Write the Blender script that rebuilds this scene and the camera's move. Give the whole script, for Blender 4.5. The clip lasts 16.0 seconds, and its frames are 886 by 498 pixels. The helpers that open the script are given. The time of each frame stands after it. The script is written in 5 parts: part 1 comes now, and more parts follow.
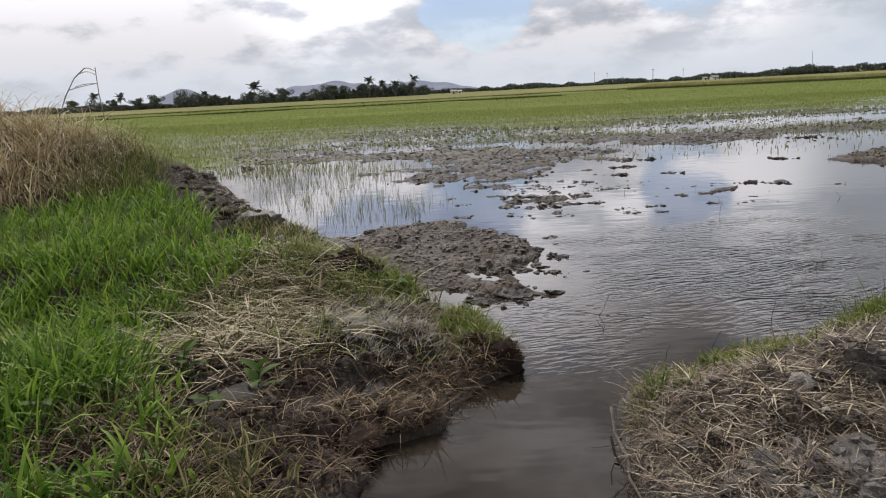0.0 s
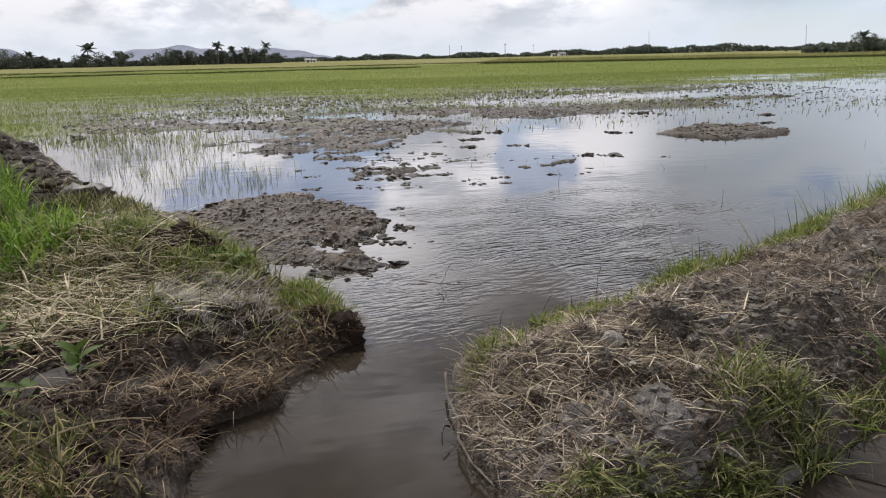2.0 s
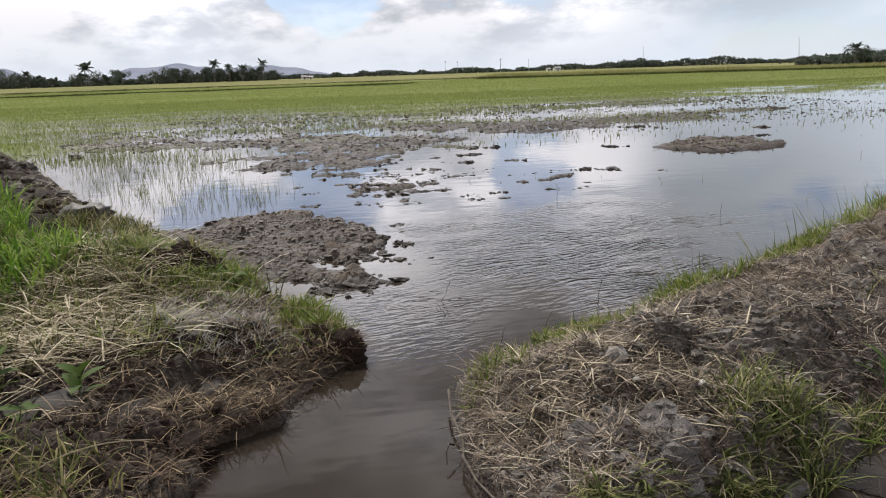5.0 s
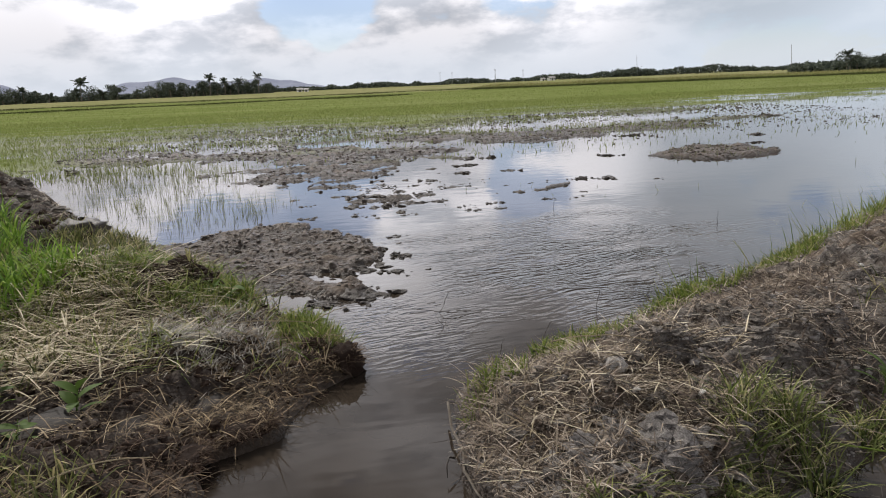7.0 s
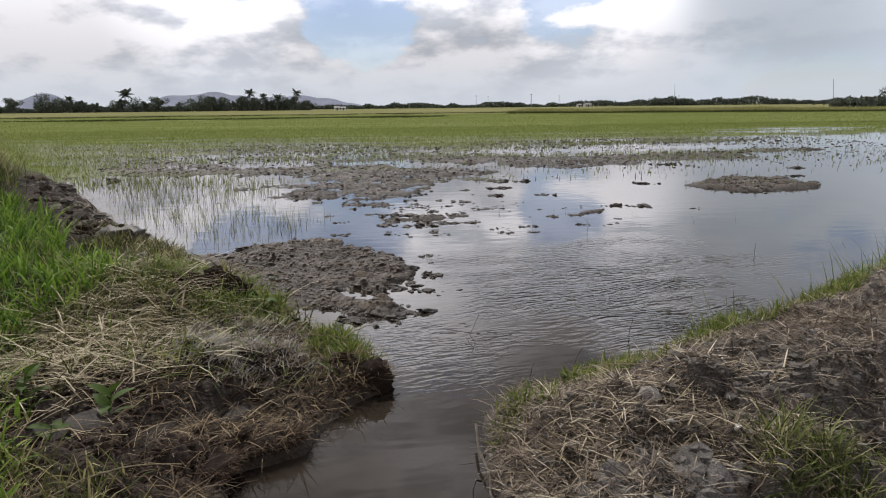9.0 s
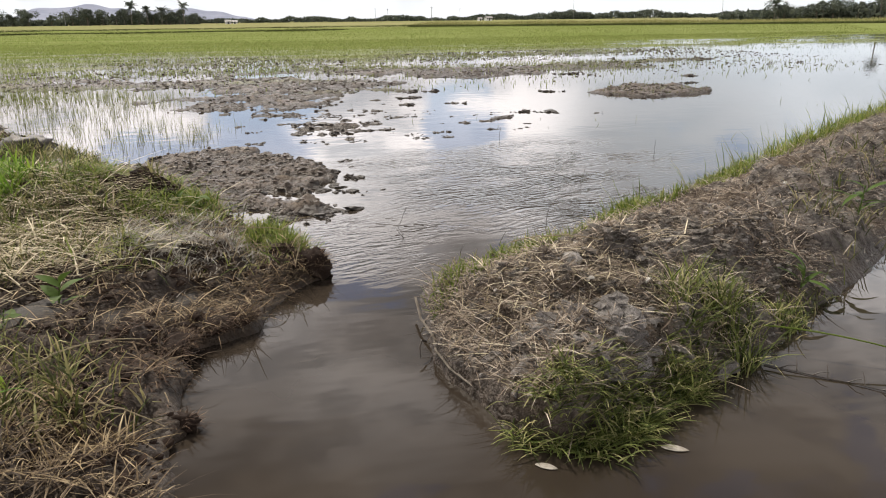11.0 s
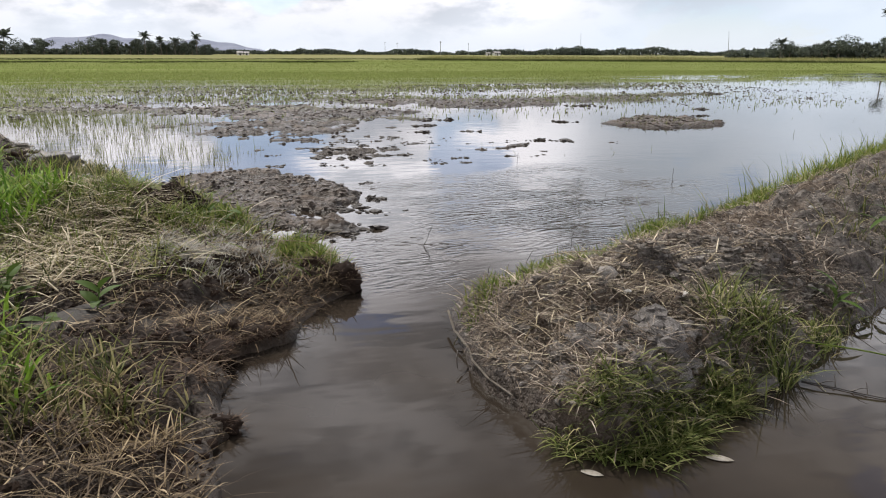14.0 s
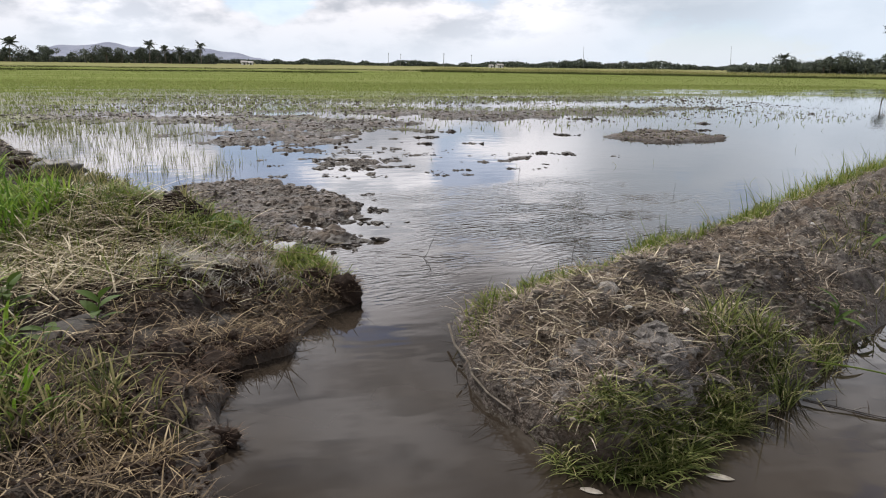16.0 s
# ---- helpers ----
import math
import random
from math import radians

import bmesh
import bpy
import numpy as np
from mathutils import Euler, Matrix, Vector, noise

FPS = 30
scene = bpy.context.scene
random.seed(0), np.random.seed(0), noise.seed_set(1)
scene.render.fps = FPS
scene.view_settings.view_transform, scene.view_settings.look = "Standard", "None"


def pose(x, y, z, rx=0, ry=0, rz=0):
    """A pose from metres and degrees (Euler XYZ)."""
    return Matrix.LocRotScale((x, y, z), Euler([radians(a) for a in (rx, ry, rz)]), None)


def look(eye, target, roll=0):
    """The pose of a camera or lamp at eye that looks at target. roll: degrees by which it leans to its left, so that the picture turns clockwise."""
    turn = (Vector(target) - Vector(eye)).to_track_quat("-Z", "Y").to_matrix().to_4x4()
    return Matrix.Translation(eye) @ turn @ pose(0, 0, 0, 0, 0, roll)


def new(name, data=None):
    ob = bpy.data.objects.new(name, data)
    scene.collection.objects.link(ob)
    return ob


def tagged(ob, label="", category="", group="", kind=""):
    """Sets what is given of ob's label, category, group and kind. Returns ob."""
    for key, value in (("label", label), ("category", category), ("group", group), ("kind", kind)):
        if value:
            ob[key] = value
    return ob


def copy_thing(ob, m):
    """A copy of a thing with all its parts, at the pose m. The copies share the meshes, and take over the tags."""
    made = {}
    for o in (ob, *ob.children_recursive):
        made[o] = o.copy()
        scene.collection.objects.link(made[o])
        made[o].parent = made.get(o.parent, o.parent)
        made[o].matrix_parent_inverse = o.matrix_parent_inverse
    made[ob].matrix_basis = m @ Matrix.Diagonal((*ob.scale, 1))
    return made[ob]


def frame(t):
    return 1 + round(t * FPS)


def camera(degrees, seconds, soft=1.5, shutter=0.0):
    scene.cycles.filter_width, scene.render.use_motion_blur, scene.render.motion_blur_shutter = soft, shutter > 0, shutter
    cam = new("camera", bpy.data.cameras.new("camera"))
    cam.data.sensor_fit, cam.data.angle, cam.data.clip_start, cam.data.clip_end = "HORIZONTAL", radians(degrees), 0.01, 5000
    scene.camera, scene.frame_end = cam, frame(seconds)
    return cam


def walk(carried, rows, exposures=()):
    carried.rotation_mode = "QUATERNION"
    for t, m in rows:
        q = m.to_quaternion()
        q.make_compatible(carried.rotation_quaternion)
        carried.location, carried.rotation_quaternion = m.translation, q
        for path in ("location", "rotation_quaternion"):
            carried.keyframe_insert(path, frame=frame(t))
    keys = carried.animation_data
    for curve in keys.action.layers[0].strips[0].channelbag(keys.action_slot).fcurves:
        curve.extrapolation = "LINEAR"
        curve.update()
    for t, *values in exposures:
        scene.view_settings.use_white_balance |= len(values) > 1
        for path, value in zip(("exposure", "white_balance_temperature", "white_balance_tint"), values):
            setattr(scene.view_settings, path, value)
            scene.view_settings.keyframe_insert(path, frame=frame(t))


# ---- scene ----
cam = camera(63.1, 16.0, soft=1.1)
PATH = [
    (0, (-0.046, -0.368, 1.812), (-0.111, 1.585, 1.385), -3.0),
    (0.5, (-0.026, -0.376, 1.811), (-0.068, 1.573, 1.366), -2.7),
    (1, (0.052, -0.401, 1.794), (0.159, 1.534, 1.298), -1.8),
    (1.5, (0.08, -0.394, 1.796), (0.35, 1.519, 1.278), -1.1),
    (2, (0.087, -0.392, 1.804), (0.405, 1.514, 1.288), -1.3),
    (2.5, (0.084, -0.392, 1.807), (0.414, 1.513, 1.298), -1.7),
    (3, (0.077, -0.378, 1.823), (0.406, 1.534, 1.335), -2.0),
    (3.5, (0.07, -0.376, 1.809), (0.405, 1.533, 1.315), -1.7),
    (4, (0.062, -0.38, 1.817), (0.383, 1.535, 1.336), -2.0),
    (6.5, (0.072, -0.388, 1.821), (0.413, 1.525, 1.348), -1.7),
    (7, (0.064, -0.378, 1.826), (0.401, 1.541, 1.377), -2.5),
    (7.5, (0.065, -0.374, 1.821), (0.418, 1.543, 1.37), -1.7),
    (8, (0.031, -0.369, 1.835), (0.316, 1.565, 1.415), -1.7),
    (8.5, (0.022, -0.355, 1.832), (0.282, 1.591, 1.451), -1.0),
    (9, (0.035, -0.371, 1.818), (0.295, 1.573, 1.429), -0.6),
    (9.5, (0.048, -0.437, 1.779), (0.331, 1.484, 1.298), 0.1),
    (9.8, (0.036, -0.499, 1.777), (0.365, 1.383, 1.186), 0.9),
    (10, (-0.023, -0.573, 1.774), (0.294, 1.283, 1.1), 0.8),
    (10.2, (-0.062, -0.629, 1.756), (0.372, 1.205, 1.087), 1.1),
    (12.3, (-0.369, -0.655, 1.602), (0.159, 1.207, 1.099), -1.4),
    (12.5, (-0.373, -0.655, 1.587), (0.156, 1.208, 1.087), -1.2),
    (13, (-0.379, -0.657, 1.558), (0.112, 1.213, 1.046), -1.3),
    (13.5, (-0.385, -0.66, 1.572), (0.113, 1.202, 1.039), 0.0),
    (14, (-0.384, -0.664, 1.592), (0.11, 1.201, 1.068), 0.2),
    (14.5, (-0.39, -0.664, 1.607), (0.101, 1.209, 1.108), -0.2),
    (15, (-0.399, -0.67, 1.609), (0.076, 1.206, 1.105), -0.0),
    (15.5, (-0.4, -0.673, 1.61), (0.068, 1.206, 1.109), 0.0),
    (16, (-0.382, -0.657, 1.605), (0.111, 1.217, 1.11), 0.8),
]
EXPOSURES = [(0.0, 0.05, 6500, 10), (1.5, 0.2, 6500, 10), (3.5, 0.3, 6500, 10), (7.5, 0.08, 6500, 10), (8.5, -0.06, 6500, 10), (9.0, -0.05, 6500, 10), (9.5, 0.0, 6500, 10), (10.0, 0.62, 7100, 10), (10.3, 0.7, 7100, 10), (12.3, 0.46, 6500, 10), (13.0, 0.39, 6500, 10), (14.0, 0.43, 6500, 10), (16.0, 0.37, 6500, 10)]
walk(cam, [(t, look(eye, target, roll)) for t, eye, target, roll in PATH], EXPOSURES)

# ---- world, sun ----
world = bpy.data.worlds.new("sky")
scene.world = world
world.use_nodes = True


class Nodes:
    """A short way to write node trees: n(type, socket=value, ...) makes a node, links sockets given as inputs."""

    def __init__(self, tree):
        self.tree = tree
        tree.nodes.clear()

    def __call__(self, kind, props=None, **ins):
        nd = self.tree.nodes.new(kind)
        for k, v in (props or {}).items():
            if k == "blend_type":
                nd.blend_type = v
            elif k == "operation":
                nd.operation = v
            elif k == "data_type":
                nd.data_type = v
            elif k == "feature":
                nd.feature = v
            elif k == "sky_type":
                nd.sky_type = v
        for k, v in ins.items():
            key = int(k[1:]) if k[0] == "i" and k[1:].isdigit() else k.replace("_", " ")
            sock = nd.inputs[key]
            if isinstance(v, bpy.types.NodeSocket):
                self.tree.links.new(v, sock)
            else:
                sock.default_value = v
        return nd

    def math(self, op, a, b=0.0, c=0.0, clamp=False):
        nd = self("ShaderNodeMath", {"operation": op}, i0=a, i1=b, i2=c)
        nd.use_clamp = clamp
        return nd.outputs[0]

    def mix(self, fac, a, b, how="MIX"):
        nd = self.tree.nodes.new("ShaderNodeMix")
        nd.data_type, nd.blend_type = "RGBA", how
        for sock, v in ((nd.inputs[0], fac), (nd.inputs[6], a), (nd.inputs[7], b)):
            if isinstance(v, bpy.types.NodeSocket):
                self.tree.links.new(v, sock)
            else:
                sock.default_value = (*v, 1.0) if isinstance(v, tuple) and len(v) == 3 else v
        return nd.outputs[2]

    def ramp(self, fac, stops):
        nd = self.tree.nodes.new("ShaderNodeValToRGB")
        el = nd.color_ramp.elements
        while len(el) < len(stops):
            el.new(0.5)
        for e, (p, c) in zip(el, stops):
            e.position = p
            e.color = (c, c, c, 1) if isinstance(c, (int, float)) else (*c, 1)
        self.tree.links.new(fac, nd.inputs[0])
        return nd.outputs[0]

    def noise(self, vec, scale, detail=4.0, rough=0.55):
        return self("ShaderNodeTexNoise", Vector=vec, Scale=scale, Detail=detail, Roughness=rough).outputs[0]

    def smooth(self, v, lo, hi):
        nd = self.tree.nodes.new("ShaderNodeMapRange")
        nd.interpolation_type = "SMOOTHSTEP"
        for k, x in zip((0, 1, 2), (v, lo, hi)):
            if isinstance(x, bpy.types.NodeSocket):
                self.tree.links.new(x, nd.inputs[k])
            else:
                nd.inputs[k].default_value = x
        return nd.outputs[0]

    def stretch(self, vec, s):
        return self("ShaderNodeVectorMath", {"operation": "MULTIPLY"}, i0=vec, i1=s).outputs[0]


SUN_EL, SUN_AZ = 52.0, -25.0     # degrees; azimuth from +y towards +x
n = Nodes(world.node_tree)
way = n("ShaderNodeTexCoord").outputs["Generated"]
sky = n("ShaderNodeTexSky", {"sky_type": "NISHITA"})
sky.sun_disc, sky.sun_elevation, sky.sun_rotation = False, radians(SUN_EL), radians(SUN_AZ)
sky.altitude, sky.air_density, sky.dust_density, sky.ozone_density = 10.0, 1.0, 0.2, 3.0
dz = n("ShaderNodeSeparateXYZ", Vector=way).outputs[2]
dome = n.stretch(way, (1.0, 1.0, 2.3))
above = n("ShaderNodeVectorMath", {"operation": "ADD"}, i0=dome, i1=(0.0, 0.0, 0.055)).outputs[0]
big, fine = n.noise(dome, 4.2, 7.0, 0.52), n.noise(dome, 15.0, 5.0, 0.6)
puff = n.math("ADD", n.math("MULTIPLY", big, 0.8), n.math("MULTIPLY", fine, 0.2))
over = n.math("ADD", n.math("MULTIPLY", n.noise(above, 4.2, 7.0, 0.52), 0.8), n.math("MULTIPLY", n.noise(above, 15.0, 5.0, 0.6), 0.2))


def sky_spot(az, el, wide, depth):
    d = Vector((math.sin(radians(az)) * math.cos(radians(el)), math.cos(radians(az)) * math.cos(radians(el)), math.sin(radians(el))))
    dot = n("ShaderNodeVectorMath", {"operation": "DOT_PRODUCT"}, i0=way, i1=d).outputs["Value"]
    return n.math("MULTIPLY", n.smooth(dot, math.cos(radians(wide)), 1.0), depth)


holes = sky_spot(-8, 13.0, 7, 0.26)
# the hole at (50, 44) is out of view, added to tone near water
for g in (sky_spot(1.5, 8.3, 6.5, 0.24), sky_spot(17, 7.4, 5, 0.24), sky_spot(36, 3.5, 12, 0.10), sky_spot(-30, 24, 9, 0.14), sky_spot(50, 44, 22, 0.12)):
    holes = n.math("ADD", holes, g)
cover = n.math("MAXIMUM", n.smooth(n.math("SUBTRACT", puff, holes), 0.30, 0.41), 0.34)
relief = n.math("MULTIPLY", n.math("SUBTRACT", puff, over), 4.2)      # tops of the clouds are lit, their bases grey
shade = n.smooth(n.math("ADD", n.math("ADD", relief, 0.62), n.math("MULTIPLY", n.math("SUBTRACT", n.noise(dome, 2.6, 3.0), 0.5), 1.1)), 0.20, 0.85)
shade = n.math("SUBTRACT", shade, sky_spot(31, 10.5, 8, 0.5), clamp=True)
lit = n.mix(shade, (0.42, 0.44, 0.49), (0.80, 0.785, 0.82))
low = n.smooth(dz, 0.085, 0.005)
cloud = n.mix(n.math("MULTIPLY", low, 0.85), lit, (0.645, 0.69, 0.765))
cloud = n.mix(sky_spot(40, 4, 19, 0.85), cloud, (0.60, 0.675, 0.77))
# brighter low belt and dimmer overhead, set to balance water and ground brightness
glow = n.math("MULTIPLY", n.math("ADD", 0.98, n.math("ADD", n.math("MULTIPLY", n.smooth(dz, 0.06, 0.18), 0.42), n.math("MULTIPLY", n.smooth(dz, 0.15, 0.30), 0.32))), n.math("SUBTRACT", 1.0, n.math("MULTIPLY", n.smooth(dz, 0.30, 0.62), 0.82)))
# bright and dim spots added, mostly above the view, to steer water reflections
glow = n.math("MULTIPLY", glow, n.math("ADD", n.math("SUBTRACT", 1.0, n.math("ADD", n.math("ADD", sky_spot(33, 10.5, 10, 0.28), sky_spot(24, 19, 9, 0.22)), n.math("ADD", sky_spot(42, 34, 18, 0.5), sky_spot(13, 20, 11, 0.55)))), n.math("ADD", n.math("ADD", sky_spot(-9, 9.0, 9, 0.36), sky_spot(19, 9.5, 9, 0.35)), n.math("ADD", sky_spot(7, 14.0, 10, 0.55), sky_spot(9, 33, 9, 0.7)))))
mask = n.math("MAXIMUM", cover, n.math("MULTIPLY", low, 0.80))
b_sky = n("ShaderNodeBackground", Color=n.mix(1.0, sky.outputs[0], (0.95, 0.92, 1.06), "MULTIPLY"), Strength=0.10)
b_cloud = n("ShaderNodeBackground", Color=cloud, Strength=glow)
both = n("ShaderNodeMixShader", i0=mask, i1=b_sky.outputs[0], i2=b_cloud.outputs[0])
n("ShaderNodeOutputWorld", Surface=both.outputs[0])

sun_data = bpy.data.lights.new("sun", "SUN")
sun_data.energy, sun_data.angle, sun_data.color = 3.1, radians(4), (1.0, 0.95, 0.88)
sun = new("sun", sun_data)
se, sa = radians(SUN_EL), radians(SUN_AZ)
sun.matrix_world = look((0, 0, 0), (-math.sin(sa) * math.cos(se), -math.cos(sa) * math.cos(se), -math.sin(se)))

# ---- materials ----


def material(name):
    m = bpy.data.materials.new(name)
    m.use_nodes = True
    return m, Nodes(m.node_tree)


def finish(n, colour, rough=0.8, bump=None, dist=0.01, strength=1.0, spec=0.3, metal=0.0, thin=0.0):
    b = n("ShaderNodeBsdfPrincipled", Roughness=rough, Metallic=metal)
    for key, v in (("Base Color", colour), ("Specular IOR Level", spec)):
        if isinstance(v, bpy.types.NodeSocket):
            n.tree.links.new(v, b.inputs[key])
        else:
            b.inputs[key].default_value = (*v, 1) if isinstance(v, tuple) else v
    if bump is not None:
        bn = n("ShaderNodeBump", Height=bump, Strength=strength, Distance=dist)
        n.tree.links.new(bn.outputs[0], b.inputs["Normal"])
    out = b.outputs[0]
    if thin:
        tr = n("ShaderNodeBsdfTranslucent")
        if isinstance(colour, bpy.types.NodeSocket):
            n.tree.links.new(colour, tr.inputs[0])
        else:
            tr.inputs[0].default_value = (*colour, 1)
        out = n("ShaderNodeMixShader", i0=thin, i1=out, i2=tr.outputs[0]).outputs[0]
    n("ShaderNodeOutputMaterial", Surface=out)
    return b


def leafy(name, stops, rough=0.6, thin=0.3, spec=0.15, bias=1.0):
    """Blades and leaves: every blade takes its own colour from the stops."""
    m, n = material(name)
    rnd = n("ShaderNodeNewGeometry").outputs["Random Per Island"]
    pos = n("ShaderNodeTexCoord").outputs["Object"]
    v = n.math("ADD", n.math("MULTIPLY", rnd, 0.75), n.math("MULTIPLY", n.noise(pos, 0.9, 2.0), 0.25))
    finish(n, n.ramp(n.math("POWER", v, bias), stops), rough, thin=thin, spec=spec)
    return m


def ground_material():
    m, n = material("soil")
    pos = n("ShaderNodeTexCoord").outputs["Object"]
    x, y, z = n("ShaderNodeSeparateXYZ", Vector=pos).outputs
    a, b, c = n.noise(pos, 1.3, 6.0), n.noise(pos, 9.0, 6.0, 0.65), n.noise(pos, 45.0, 4.0, 0.65)
    cracks = n("ShaderNodeTexVoronoi", {"feature": "DISTANCE_TO_EDGE"}, Vector=n("ShaderNodeVectorMath", {"operation": "ADD"}, i0=pos, i1=n.stretch(n("ShaderNodeTexNoise", Vector=pos, Scale=6.0).outputs[1], (0.12, 0.12, 0.12))).outputs[0], Scale=11.0).outputs[0]
    crack = n.smooth(cracks, 0.0, 0.07)
    dry = n.mix(n.smooth(b, 0.3, 0.7), (0.040, 0.032, 0.027), (0.225, 0.203, 0.183))
    dry = n.mix(n.smooth(a, 0.45, 0.65), dry, (0.17, 0.130, 0.098))
    dry = n.mix(n.math("MULTIPLY", n.smooth(c, 0.58, 0.72), 0.5), dry, (0.33, 0.31, 0.29))
    wet = n.mix(n.smooth(b, 0.3, 0.7), (0.030, 0.021, 0.015), (0.072, 0.053, 0.039))
    wetness = n.smooth(n.math("ADD", z, n.math("MULTIPLY", n.math("SUBTRACT", a, 0.5), 0.22)), 0.17, 0.05)
    flat_mud = n.mix(n.smooth(b, 0.32, 0.68), (0.048, 0.036, 0.028), (0.152, 0.117, 0.092))
    flat_mud = n.mix(n.math("MULTIPLY", n.smooth(c, 0.5, 0.7), 0.5), flat_mud, (0.040, 0.030, 0.023))
    flats = n.smooth(y, 5.3, 5.9)
    flat_mud = n.mix(n.math("MULTIPLY", n.smooth(n.math("ADD", z, n.math("MULTIPLY", n.math("SUBTRACT", b, 0.5), 0.10)), 0.062, 0.012), 0.80), flat_mud, (0.030, 0.023, 0.018))
    loam = n.mix(n.smooth(b, 0.3, 0.7), (0.010, 0.007, 0.005), (0.056, 0.039, 0.030))
    side = n.math("MULTIPLY", n.smooth(n.math("ADD", x, n.math("MULTIPLY", a, 0.5)), 0.75, 0.6), n.smooth(n.math("ADD", y, n.math("MULTIPLY", a, 0.8)), 5.9, 5.3))
    humus = n.math("MAXIMUM", n.smooth(n.math("ADD", n.math("MULTIPLY", y, 0.45), x), 1.9, 1.4), n.smooth(y, 1.5, 1.2))
    dry = n.mix(n.math("MULTIPLY", n.math("MAXIMUM", side, n.math("MULTIPLY", humus, 0.95)), 0.88), dry, loam)
    col = n.mix(wetness, dry, n.mix(flats, wet, flat_mud))
    # paddy under young rice, and the fields behind it
    long = n("ShaderNodeTexNoise", Vector=n.stretch(pos, (0.045, 0.22, 1.0)), Scale=1.0, Detail=6.0, Roughness=0.6).outputs[0]
    rice = n.mix(n.smooth(long, 0.35, 0.68), (0.164, 0.204, 0.060), (0.225, 0.250, 0.100))
    far = n.smooth(n.math("ADD", y, n.math("MULTIPLY", n.math("SUBTRACT", n("ShaderNodeTexNoise", Vector=n.stretch(pos, (0.10, 0.45, 1.0)), Scale=1.0, Detail=6.0, Roughness=0.6).outputs[0], 0.5), 75.0)), 20.0, 46.0)
    lee = n.math("MULTIPLY", n.smooth(n.math("ADD", n.math("ADD", x, n.math("MULTIPLY", y, 0.5)), n.math("MULTIPLY", a, 3.0)), 7.5, 4.0), n.smooth(y, 15.0, 20.0))
    far = n.math("MAXIMUM", far, n.math("MULTIPLY", lee, n.smooth(y, 12.0, 24.0)))
    col = n.mix(far, col, rice)
    tan = n.mix(n.smooth(n.noise(n.stretch(pos, (0.012, 0.05, 1.0)), 1.0, 4.0), 0.4, 0.6), (0.19, 0.205, 0.085), (0.28, 0.262, 0.14))
    col = n.mix(n.smooth(y, 150.0, 170.0), col, tan)
    bits = n("ShaderNodeTexVoronoi", Vector=n("ShaderNodeVectorMath", {"operation": "ADD"}, i0=pos, i1=n.stretch(n("ShaderNodeTexNoise", Vector=pos, Scale=30.0).outputs[1], (0.03, 0.03, 0.03))).outputs[0], Scale=34.0).outputs[0]
    open_crack = n.math("MULTIPLY", crack, n.math("MULTIPLY", n.math("SUBTRACT", 1.0, wetness), n.math("SUBTRACT", 1.0, n.math("MAXIMUM", side, humus))))
    relief = n.math("ADD", n.math("ADD", n.math("MULTIPLY", b, 0.55), n.math("MULTIPLY", c, 0.45)), n.math("SUBTRACT", n.math("MULTIPLY", open_crack, 0.22), n.math("MULTIPLY", bits, 0.30)))
    rough = n.math("SUBTRACT", 0.92, n.math("MULTIPLY", wetness, n.math("SUBTRACT", 0.42, n.math("MULTIPLY", flats, -0.06))))
    finish(n, col, rough, relief, 0.05, 1.0, spec=n.math("MULTIPLY", n.math("SUBTRACT", 1.0, far), 0.35))
    return m


